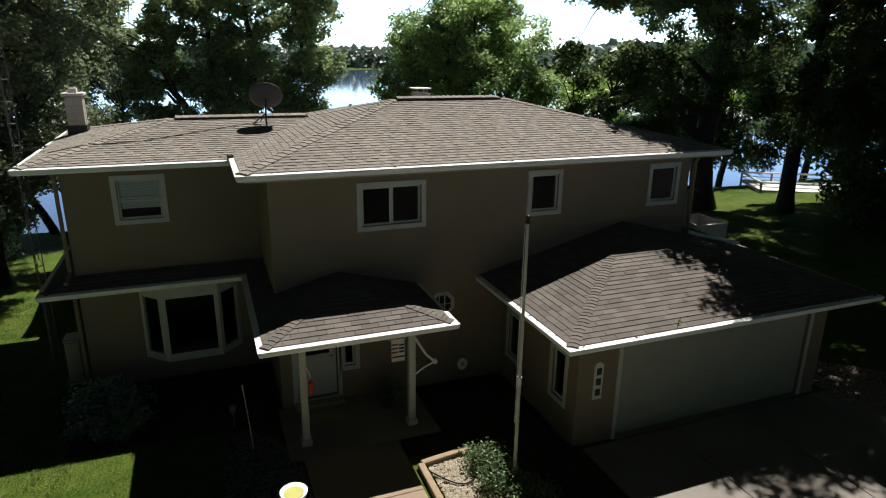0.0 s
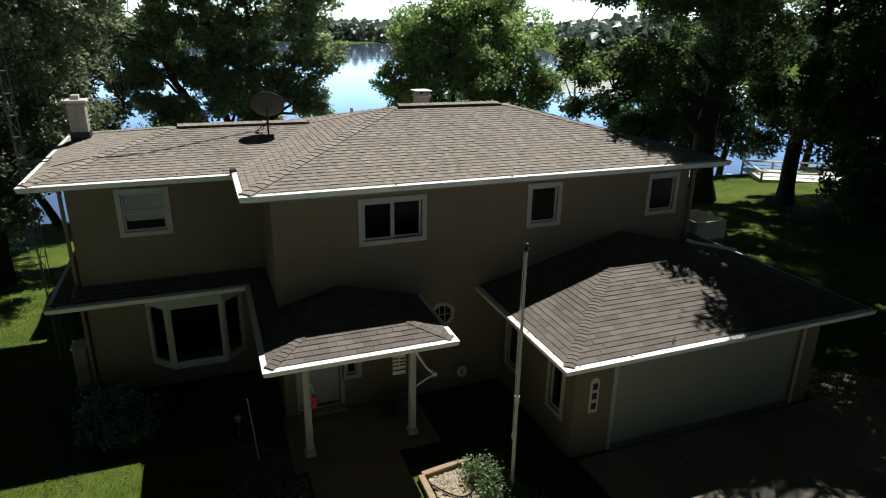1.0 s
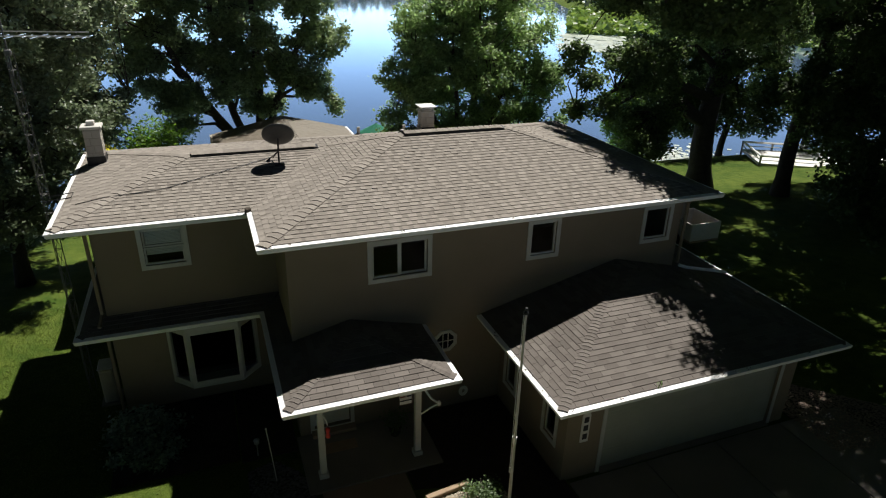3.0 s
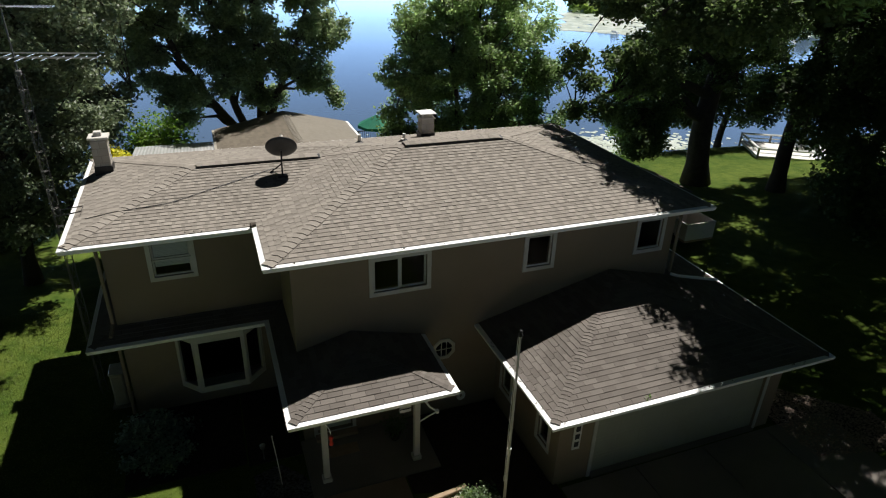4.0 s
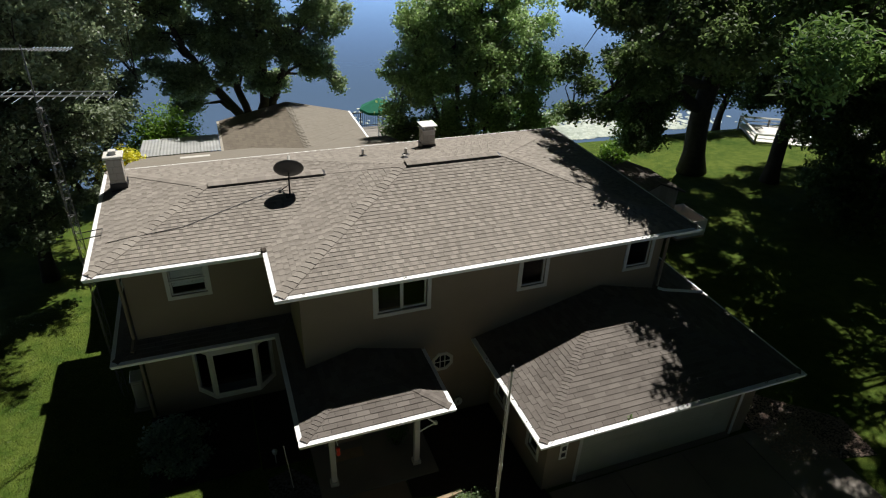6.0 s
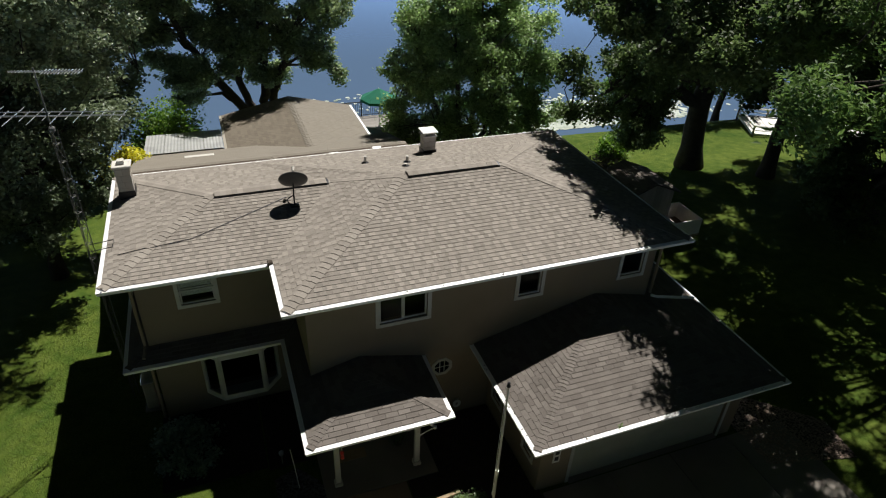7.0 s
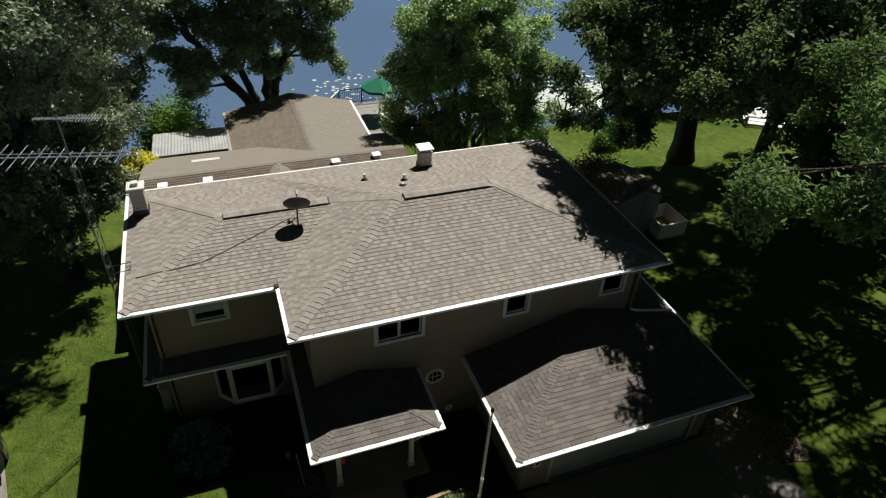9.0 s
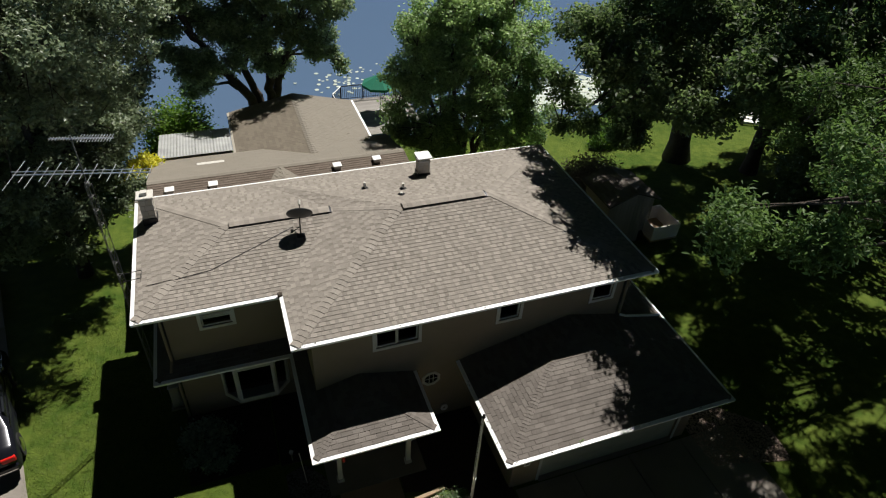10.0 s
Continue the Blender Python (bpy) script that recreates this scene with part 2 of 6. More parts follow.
# water: blue base colour raised in place of sky reflection, sharp gloss, small waves
M_WATER, wnn, wll, wp = mat("lake_water", 0.06, 0, 0.7)
wp.inputs["Base Color"].default_value = (0.080, 0.128, 0.205, 1)
wtex, wbump, wco, wmap = wnn.new("ShaderNodeTexNoise"), wnn.new("ShaderNodeBump"), wnn.new("ShaderNodeNewGeometry"), wnn.new("ShaderNodeMapping")
wmap.inputs["Scale"].default_value = (1.0, 2.2, 1.0)
wtex.inputs["Scale"].default_value, wtex.inputs["Detail"].default_value = 1.6, 5
wbump.inputs["Strength"].default_value, wbump.inputs["Distance"].default_value = 0.045, 0.05
wll.new(wco.outputs["Position"], wmap.inputs[0]), wll.new(wmap.outputs[0], wtex.inputs[0])
wll.new(wtex.outputs[0], wbump.inputs["Height"]), wll.new(wbump.outputs[0], wp.inputs["Normal"])

# lawn: green with dry and worn places
M_LAWN, gn, gl, gp = mat("lawn", 0.95, 0, 0.1)
gco, g1, g2, g3 = gn.new("ShaderNodeNewGeometry"), gn.new("ShaderNodeTexNoise"), gn.new("ShaderNodeTexNoise"), gn.new("ShaderNodeTexNoise")
for g, sc in ((g1, 0.35), (g2, 2.5), (g3, 45.0)):
    g.inputs["Scale"].default_value, g.inputs["Detail"].default_value = sc, 6
    gl.new(gco.outputs["Position"], g.inputs[0])
gr, gr2, gmx, gbp = gn.new("ShaderNodeValToRGB"), gn.new("ShaderNodeMath"), gn.new("ShaderNodeMix"), gn.new("ShaderNodeBump")
gr.color_ramp.elements[0].position, gr.color_ramp.elements[0].color = 0.34, (0.040, 0.080, 0.010, 1)
gr.color_ramp.elements[1].position, gr.color_ramp.elements[1].color = 0.66, (0.126, 0.158, 0.028, 1)
gr2.operation = "MULTIPLY_ADD"
gr2.inputs[1].default_value = 0.5
gh = gn.new("ShaderNodeMath")
gh.operation = "MULTIPLY"
gh.inputs[1].default_value = 0.5
gl.new(g1.outputs[0], gh.inputs[0]), gl.new(g2.outputs[0], gr2.inputs[0]), gl.new(gh.outputs[0], gr2.inputs[2]), gl.new(gr2.outputs[0], gr.inputs[0])
gmx.data_type, gmx.blend_type = "RGBA", "MULTIPLY"
gmx.inputs[0].default_value = 0.7
gl.new(gr.outputs[0], gmx.inputs[6]), gl.new(g3.outputs[0], gmx.inputs[7])
gsc = gn.new("ShaderNodeMix")
gsc.data_type, gsc.blend_type = "RGBA", "MULTIPLY"
gsc.inputs[0].default_value, gsc.inputs[7].default_value = 1.0, (1.24, 1.30, 1.24, 1)
gl.new(gmx.outputs[2], gsc.inputs[6]), gl.new(gsc.outputs[2], gp.inputs["Base Color"])
gbp.inputs["Strength"].default_value, gbp.inputs["Distance"].default_value = 0.8, 0.04
gl.new(g3.outputs[0], gbp.inputs["Height"]), gl.new(gbp.outputs[0], gp.inputs["Normal"])


# ---- building helpers ----
def thing(name, base, label, category, group="", kind=""):
    ob = new(name)
    ob.location = base
    ob.empty_display_size = 0.2
    return tagged(ob, label, category, group, kind)


def part(name, bm, material, parent=None, label="", smooth=False):
    """Links a bmesh (in world metres) as one mesh object, under its thing or part."""
    me = bpy.data.meshes.new(name)
    if isinstance(bm, bmesh.types.BMesh):
        bmesh.ops.recalc_face_normals(bm, faces=bm.faces)
        bm.to_mesh(me)
        bm.free()
    else:
        me.from_pydata(bm[0], [], bm[1])
    me.materials.append(material)
    if smooth:
        me.polygons.foreach_set("use_smooth", [True] * len(me.polygons))
    ob = new(name, me)
    hang(ob, parent)
    return tagged(ob, label)


def hang(ob, parent):
    if parent is not None:
        ob.parent = parent
        if parent.type == "EMPTY":
            ob.matrix_parent_inverse = Matrix.Translation(-parent.location)


def solo(name, bm, material, label, category, kind="", group="", smooth=False):
    return tagged(part(name, bm, material, None, "", smooth), label, category, group, kind)


def box(bm, x0, x1, y0, y1, z0, z1, m=None, bevel=0.0):
    g = bmesh.ops.create_cube(bm, size=1.0)
    vs = g["verts"]
    for v in vs:
        v.co = Vector(((x0 + x1) / 2 + v.co.x * (x1 - x0), (y0 + y1) / 2 + v.co.y * (y1 - y0), (z0 + z1) / 2 + v.co.z * (z1 - z0)))
    if bevel:
        es = list({e for v in vs for e in v.link_edges})
        r = bmesh.ops.bevel(bm, geom=es, offset=bevel, segments=1, affect="EDGES")
        vs = list({v for f in r["faces"] for v in f.verts} | {v for v in vs if v.is_valid})
    if m is not None:
        bmesh.ops.transform(bm, matrix=m, verts=vs)
    return bm


def boxed(*a, **k):
    return box(bmesh.new(), *a, **k)


def tube(bm, pts, radii, sides=8, caps=True):
    """A tapered tube along points."""
    pts = [Vector(p) for p in pts]
    if not isinstance(radii, (list, tuple)):
        radii = [radii] * len(pts)
    rings = []
    for i, p in enumerate(pts):
        d = (pts[min(i + 1, len(pts) - 1)] - pts[max(i - 1, 0)]).normalized()
        a = d.orthogonal().normalized() if i == 0 else (a - d * a.dot(d)).normalized()
        b = d.cross(a)
        rings.append([bm.verts.new(p + (a * math.cos(2 * math.pi * k / sides) + b * math.sin(2 * math.pi * k / sides)) * radii[i]) for k in range(sides)])
    for r, s in zip(rings, rings[1:]):
        for k in range(sides):
            bm.faces.new((r[k], r[(k + 1) % sides], s[(k + 1) % sides], s[k]))
    if caps:
        bm.faces.new(rings[0][::-1]), bm.faces.new(rings[-1])
    return bm


def tubed(pts, radii, sides=8):
    return tube(bmesh.new(), pts, radii, sides)


def lathe(profile, centre, sides=20):
    """A turned body from (radius, height) pairs."""
    bm = bmesh.new()
    cx, cy, cz = centre
    rings = [[bm.verts.new((cx + r * math.cos(2 * math.pi * k / sides), cy + r * math.sin(2 * math.pi * k / sides), cz + z)) for k in range(sides)] for r, z in profile]
    for r, s in zip(rings, rings[1:]):
        for k in range(sides):
            bm.faces.new((r[k], r[(k + 1) % sides], s[(k + 1) % sides], s[k]))
    bm.faces.new(rings[0][::-1]), bm.faces.new(rings[-1])
    return bm


def sweep(path, profile, closed_profile=True):
    """A profile of (out, up) pairs swept along a level path with mitred corners; out is to the right of travel."""
    bm = bmesh.new()
    path = [Vector(p) for p in path]
    rings = []
    for i, p in enumerate(path):
        d0 = (p - path[i - 1]).normalized() if i else (path[1] - p).normalized()
        d1 = (path[i + 1] - p).normalized() if i + 1 < len(path) else d0
        n0, n1 = Vector((d0.y, -d0.x, 0)), Vector((d1.y, -d1.x, 0))
        n = (n0 + n1).normalized()
        n = n / max(0.3, n.dot(n0))
        rings.append([bm.verts.new(p + n * o + Vector((0, 0, u))) for o, u in profile])
    k = len(profile)
    for r, s in zip(rings, rings[1:]):
        for j in range(k):
            bm.faces.new((r[j], s[j], s[(j + 1) % k], r[(j + 1) % k]))
    bm.faces.new(rings[0][::-1]), bm.faces.new(rings[-1])
    return bm


def wall_mesh(at, u0, u1, z0, z1, thick, holes=(), axis="y"):
    """A wall with openings cut through. axis y: the outer face lies at y = at and looks to -y, x: at x = at and looks to -x; thick may be negative."""
    us = sorted({u0, u1, *(h[0] for h in holes), *(h[1] for h in holes)})
    zs = sorted({z0, z1, *(h[2] for h in holes), *(h[3] for h in holes)})
    bm = bmesh.new()

    def solid(i, j):
        if not (0 <= i < len(us) - 1 and 0 <= j < len(zs) - 1):
            return False
        u, z = (us[i] + us[i + 1]) / 2, (zs[j] + zs[j + 1]) / 2
        return not any(h[0] < u < h[1] and h[2] < z < h[3] for h in holes)

    def p(u, d, z):
        return bm.verts.new((u, at + d, z) if axis == "y" else (at + d, u, z))

    for i in range(len(us) - 1):
        for j in range(len(zs) - 1):
            if solid(i, j):
                a, b, c, d = us[i], us[i + 1], zs[j], zs[j + 1]
                for dd in (0, thick):
                    bm.faces.new([p(a, dd, c), p(b, dd, c), p(b, dd, d), p(a, dd, d)])
                for di, dj, e in ((-1, 0, ((a, c), (a, d))), (1, 0, ((b, c), (b, d))), (0, -1, ((a, c), (b, c))), (0, 1, ((a, d), (b, d)))):
                    if not solid(i + di, j + dj):
                        (ua, za), (ub, zb) = e
                        bm.faces.new([p(ua, 0, za), p(ub, 0, zb), p(ub, thick, zb), p(ua, thick, za)])
    bmesh.ops.remove_doubles(bm, verts=bm.verts, dist=1e-5)
    return bm


def clip_poly(poly, inside):
    """Sutherland-Hodgman: poly (u, v) cut by the convex polygon inside (counter-clockwise)."""
    for (ax, ay), (bx, by) in zip(inside, inside[1:] + inside[:1]):
        out = []
        side = [(bx - ax) * (y - ay) - (by - ay) * (x - ax) for x, y in poly]
        for i, (x, y) in enumerate(poly):
            s, t = side[i], side[(i + 1) % len(poly)]
            if s >= 0:
                out.append((x, y))
            if s * t < 0:
                k, (x2, y2) = s / (s - t), poly[(i + 1) % len(poly)]
                out.append((x + (x2 - x) * k, y + (y2 - y) * k))
        poly = out
        if len(poly) < 3:
            return []
    return poly


def area(poly):
    return 0.5 * sum(a[0] * b[1] - b[0] * a[1] for a, b in zip(poly, poly[1:] + poly[:1]))


SHINGLE_E = 0.135
shingle_meshes = {}


def shingle_mesh(w, butt, material):
    """One shingle tab: thick at its butt, thin under the next course."""
    if (w, butt, material.name) not in shingle_meshes:
        e, g = SHINGLE_E, 0.001
        vs = [(g, 0, 0.0), (w - g, 0, 0.0), (w - g, 0, butt), (g, 0, butt), (g, e * 1.08, 0.003), (w - g, e * 1.08, 0.003), (g, e * 1.08, 0), (w - g, e * 1.08, 0)]
        fs = [(0, 1, 2, 3), (3, 2, 5, 4), (0, 3, 4, 6), (1, 7, 5, 2)]
        me = bpy.data.meshes.new("shingle")
        me.from_pydata(vs, [], fs)
        me.materials.append(material)
        shingle_meshes[w, butt, material.name] = me
    return shingle_meshes[w, butt, material.name]


def slope(roof, corners, material=None, single=None, label=""):
    """Shingles on one convex roof face. corners run counter-clockwise seen from above; the courses lie level.
    The main roofs carry laminated shingles (proud tabs between recesses with shade put into a darker tone), the others
    plain three-tab strips.
    single: a plan rectangle (x0, x1, y0, y1) whose tabs are objects of their own."""
    laminated = material is None
    material = material or M_SHINGLE
    cs = [Vector(c) for c in corners]
    n = (cs[1] - cs[0]).cross(cs[-1] - cs[0]).normalized()
    u = Vector((0, 0, 1)).cross(n).normalized()
    v = n.cross(u)
    o = min(cs, key=lambda c: c.z)
    uv = [((c - o).dot(u), (c - o).dot(v)) for c in cs]
    frame_m = Matrix((u, v, n)).transposed().to_4x4()
    verts, faces, slots = [], [], []
    vmax, umin, umax = max(b for a, b in uv), min(a for a, b in uv), max(a for a, b in uv)
    for j in range(int(vmax / SHINGLE_E) + 1):
        v0 = j * SHINGLE_E
        a = umin - (random.random() * 0.3 if laminated else 0.3 + 0.15 * (j % 2) + random.random() * 0.02)
        proud = random.random() < 0.5
        while a < umax:
            if laminated:
                w = random.choice((0.13, 0.16, 0.19)) if proud else random.choice((0.07, 0.10, 0.13))
                butt, g = (random.choice((0.015, 0.019)) if proud else 0.011), 0.0005
            else:
                w, butt, g = 0.305, random.choice((0.014, 0.018)), 0.0035
            tone = M_SHINGLE_RECESS_SHADE if laminated and not proud else material
            top_v = v0 + SHINGLE_E * 1.08
            quad = [(a + g, v0), (a + w - g, v0), (a + w - g, top_v), (a + g, top_v)]
            cut = clip_poly(quad, uv)
            if cut and area(cut) > 0.0012:
                whole = area(cut) > area(quad) * 0.999
                p = o + u * a + v * v0
                if whole and single and single[0] < p.x < single[1] and single[2] < p.y < single[3]:
                    ob = new("shingle", shingle_mesh(w, butt, tone))
                    ob.parent = roof
                    ob.matrix_basis = Matrix.Translation(p + n * 0.004) @ frame_m
                else:
                    k = len(verts)
                    verts += [o + u * x + v * y + n * (0.004 + butt - (butt - 0.003) * (y - v0) / (SHINGLE_E * 1.08)) for x, y in cut]
                    verts += [o + u * x + v * y + n * 0.002 for x, y in cut]
                    c = len(cut)
                    faces.append(tuple(range(k, k + c)))
                    faces += [(k + i, k + c + i, k + c + (i + 1) % c, k + (i + 1) % c) for i in range(c)]
                    slots += [1 if tone is not material else 0] * (c + 1)
            a += w
            proud = not proud
    ob = part("shingle_courses", ([tuple(q) for q in verts], faces), material, roof, label)
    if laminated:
        ob.data.materials.append(M_SHINGLE_RECESS_SHADE)
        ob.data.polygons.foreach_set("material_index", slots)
    ob["kind"] = "stuff"
    return ob


def roof_deck(house, name, faces_corners, label, drop=0.10):
    """The boarded deck under the shingles: each face a slab."""
    bm = bmesh.new()
    for cs in faces_corners:
        top = [bm.verts.new(c) for c in cs]
        low = [bm.verts.new((c[0], c[1], c[2] - drop)) for c in cs]
        bm.faces.new(top), bm.faces.new(low[::-1])
        for i in range(len(cs)):
            bm.faces.new((top[i], low[i], low[(i + 1) % len(cs)], top[(i + 1) % len(cs)]))
    return part(name, bm, M_FELT, house, label)


cap_cache = {}


def caps(roof, a, b, fold=0.2, material=M_SHINGLE, raise_by=0.014, step=0.17, half=0.14, thick=0.021):
    """Ridge or hip caps: folded shingles that overlap along the line from a up to b."""
    a, b = Vector(a), Vector(b)
    d = (b - a).normalized()
    side = d.cross(Vector((0, 0, 1))).normalized()
    n = side.cross(d)
    m3 = Matrix((side, d, n)).transposed().to_4x4()
    key = (fold, half, step, thick, material.name)
    if key not in cap_cache:
        vs, fs = [], []
        for x, z in ((-half, -half * fold), (0, 0), (half, -half * fold)):
            vs += [(x, 0, z), (x, 0, z + thick), (x, step * 1.25, z + 0.004), (x, step * 1.25, z)]
        for k in (0, 4):
            fs += [(k, k + 4, k + 5, k + 1), (k + 1, k + 5, k + 6, k + 2)]
        fs += [(0, 1, 2, 3), (8, 11, 10, 9)]
        me = bpy.data.meshes.new("ridge_cap")
        me.from_pydata(vs, [], fs)
        me.materials.append(material)
        cap_cache[key] = me
    for i in range(int((b - a).length / step)):
        ob = new("ridge_cap", cap_cache[key])
        ob.parent = roof
        ob.matrix_basis = Matrix.Translation(a + d * (i * step) + n * (raise_by + random.random() * 0.003)) @ m3 @ pose(0, 0, 0, 0, 0, random.uniform(-1.5, 1.5))


GUTTER = [(0.0, 0.0), (0.075, 0.0), (0.10, 0.035), (0.10, 0.075), (0.112, 0.085), (0.112, 0.105), (0.096, 0.108), (0.0, 0.122)]


def gutter(house, path, top, label="white aluminium gutter"):
    return part("gutter", sweep([(x, y, top - 0.125) for x, y in path], GUTTER), M_GUTTER, house, label)


def ring(at, u0, u1, z0, z1, w, d0, d1, axis="y"):
    """A mitred frame round an opening; d0 and d1 are depths outward from the wall's face."""
    bm = bmesh.new()
    rect = lambda e: ((u0 - e, z0 - e), (u1 + e, z0 - e), (u1 + e, z1 + e), (u0 - e, z1 + e))
    put = lambda d, u, z: bm.verts.new((u, at - d, z) if axis == "y" else (at - d, u, z))
    loops = [[put(d, u, z) for u, z in rect(e)] for d, e in ((d1 - 0.004, w), (d1, w - 0.004), (d1, 0.004), (d1 - 0.004, 0.0), (d0, 0.0), (d0, w))]
    for k in range(6):
        p, q = loops[k], loops[(k + 1) % 6]
        for i in range(4):
            j = (i + 1) % 4
            bm.faces.new((p[i], p[j], q[j], q[i]))
    return bm


def panel(at, u0, u1, z0, z1, d0, d1, axis="y", bevel=0.0):
    if axis == "y":
        return boxed(u0, u1, at - d1, at - d0, z0, z1, bevel=bevel)
    return boxed(at - d1, at - d0, u0, u1, z0, z1, bevel=bevel)


def window(house, at, u0, u1, z0, z1, axis="y", sashes="single", blind=0.0, label=""):
    """A window in an opening: casing, sashes and panes. sashes: single, slider (two side by side) or hung (two, one above the other)."""
    win = part("window", ring(at, u0, u1, z0, z1, 0.10, 0.0, 0.025, axis), M_TRIM, house, label or "trimmed window with dark glass")
    um, zm = (u0 + u1) / 2, (z0 + z1) / 2
    areas = {"single": [(u0, u1, z0, z1, 0)], "slider": [(u0, um, z0, z1, 0), (um, u1, z0, z1, 0.03)], "hung": [(u0, u1, z0, zm, 0), (u0, u1, zm, z1, 0.03)]}[sashes]
    for a, b, c, d, deep in areas:
        w = 0.045
        part("sash", ring(at, a + w, b - w, c + w, d - w, w, -0.07 - deep, -0.03 - deep, axis), M_TRIM, win)
        pane = part("pane", panel(at, a + w, b - w, c + w, d - w, -0.056 - deep, -0.050 - deep, axis), M_GLASS, win)
        pane.visible_shadow = False
    if blind:
        z = z1 - 0.04
        bm = bmesh.new()
        while z > z1 - blind * (z1 - z0):
            if axis == "y":
                box(bm, u0 + 0.05, u1 - 0.05, at + 0.095, at + 0.112, z - 0.03, z - 0.004)
            z -= 0.032
        part("blind", bm, M_BLIND, win, "pale window blind, half lowered")
    return win


# ---- ground and lake ----
LAKE_Z = -3.0


def smooth01(t):
    t = min(1.0, max(0.0, t))
    return t * t * (3 - 2 * t)


def ground_z(x, y):
    """Level plot, a slope to the near shore, the lake bed, and the far shore."""
    near = 0.05 - 0.75 * smooth01((y - 19) / 11) - 3.4 * smooth01((y - 30.5 + 0.03 * (x - 20)) / 5.0)
    r, th = math.hypot(x, y), math.degrees(math.atan2(x, y))
    shore = 405 - 255 * smooth01((th - 29) / 6) + 14 * math.sin(th * 0.9) + 6 * math.sin(th * 2.7)
    if r > 90:
        near = max(near, -4.1 + min(9.0, max(0.0, (r - shore) * 0.05)))
    if y < 25:
        near = max(near, 0.05 - 0.75 * smooth01((y - 19) / 11))
    if -9 < x < 16 and y < 20:
        near = 0.05
    return near + 0.02 * math.sin(x * 0.7) * math.cos(y * 0.6) * (1 if y > 20 else 0.3)


def lines(fine0, fine1, step, far):
    vals = list(np.arange(fine0, fine1 + 1e-6, step))
    s, v = step, fine1
    while v < far:
        s *= 1.22
        v += s
        vals.append(v)
    s, v = step, fine0
    while v > -far:
        s *= 1.22
        v -= s
        vals.insert(0, v)
    return vals


gx, gy = lines(-30, 60, 1.0, 2600), lines(-10, 60, 1.0, 2600)
gverts = [(x, y, ground_z(x, y)) for y in gy for x in gx]
W = len(gx)
gfaces = [(j * W + i, j * W + i + 1, (j + 1) * W + i + 1, (j + 1) * W + i) for j in range(len(gy) - 1) for i in range(W - 1)]
solo("ground", (gverts, gfaces), M_LAWN, "mown lawn sloping down to the lake shore", "lawn", "structure", smooth=True)
solo("water", ([(-2500, 22, LAKE_Z), (2500, 22, LAKE_Z), (2500, 2500, LAKE_Z), (-2500, 2500, LAKE_Z)], [(0, 1, 2, 3)]), M_WATER, "calm blue lake with small ripples", "lake", "structure")

# unseen paved slab before the plot, added for bounced light and window reflections
solo("road", boxed(-90, 90, -12.5, 2.4, -0.06, 0.10), M_BOUNCE_GROUND, "unseen pale concrete slab before the plot, added for bounced light", "road", "structure")

# driveway slabs before the garage, with open joints
drive = thing("driveway", (9.5, 2, 0), "pale concrete driveway before the garage door", "driveway", kind="structure")
for i in range(4):
    for j in range(4):
        x0, y0 = 6.3 + i * 1.95, 8.38 - j * 3.2
        part("slab", boxed(x0 + 0.008, x0 + 1.942, y0 - 3.192, y0 - 0.008, -0.1, 0.085 + random.uniform(-0.003, 0.003), bevel=0.008), M_CONC, drive)
walkway = thing("walkway", (2.3, 8, 0), "brown concrete walk leading to the porch", "path", kind="structure")
for j in range(6):
    y1 = 9.81 - j * 1.5
    part("slab", boxed(1.35, 3.12, y1 - 1.49, y1, -0.05, 0.09 + random.uniform(-0.003, 0.003), bevel=0.008), M_WALK, walkway)
side_drive = thing("side_driveway", (-9, 14, 0), "neighbouring pale concrete driveway with a parked car", "driveway", kind="structure")
for j in range(7):
    bm = boxed(-4.2, 0.0, j * 2.6 - 5.19, j * 2.6 - 2.61, -0.05, 0.075, m=None, bevel=0.008)
    bm.transform(pose(-6.98, 12.3, 0, 0, 0, 13))
    part("slab", bm, M_CONC, side_drive)

# ---- the house ----
house = thing("house", (4, 12, 0), "two-storey taupe stucco house with brown shingle roofs", "house")
S_MAIN, S_LEFT = 0.242, 0.175
ZE, ZL = 5.10, 2.53


def main_z(x, y):
    return ZE + S_MAIN * min(x - 0.74, 11.6 - x, y - 11.2, 19.1 - y)


# upper walls, openings cut through
W2, W3, W4, W1 = (2.97, 4.21, 3.85, 4.64), (6.74, 7.40, 3.87, 4.68), (9.92, 10.62, 3.87, 4.68), (-1.57, -0.74, 3.79, 4.62)
OCT = (4.55, 4.81, 1.84, 2.10)
DOOR, SIDE = (1.52, 2.36, 0.22, 2.25), (2.50, 2.74, 0.86, 2.1)
part("wall", wall_mesh(11.64, 1.2, 11.0, 0, 4.93, 0.2, [W2, W3, W4, OCT, DOOR, SIDE]), M_WALL, house, "taupe stucco wall")
part("wall", wall_mesh(1.2, 11.84, 13.93, 0, 4.93, 0.2, axis="x"), M_WALL, house)
part("wall", wall_mesh(13.93, -2.55, 1.2, 0, 4.93, 0.2, [W1, (-1.35, 0.53, 0.75, 2.2)]), M_WALL, house)
part("wall", wall_mesh(-2.55, 14.13, 18.35, 0, 4.93, 0.2, axis="x"), M_WALL, house)
part("wall", wall_mesh(18.55, -2.55, 11.0, 0, 4.93, -0.2), M_WALL, house)
part("wall", wall_mesh(11.0, 11.84, 18.35, 0, 4.93, -0.2, axis="x"), M_WALL, house)
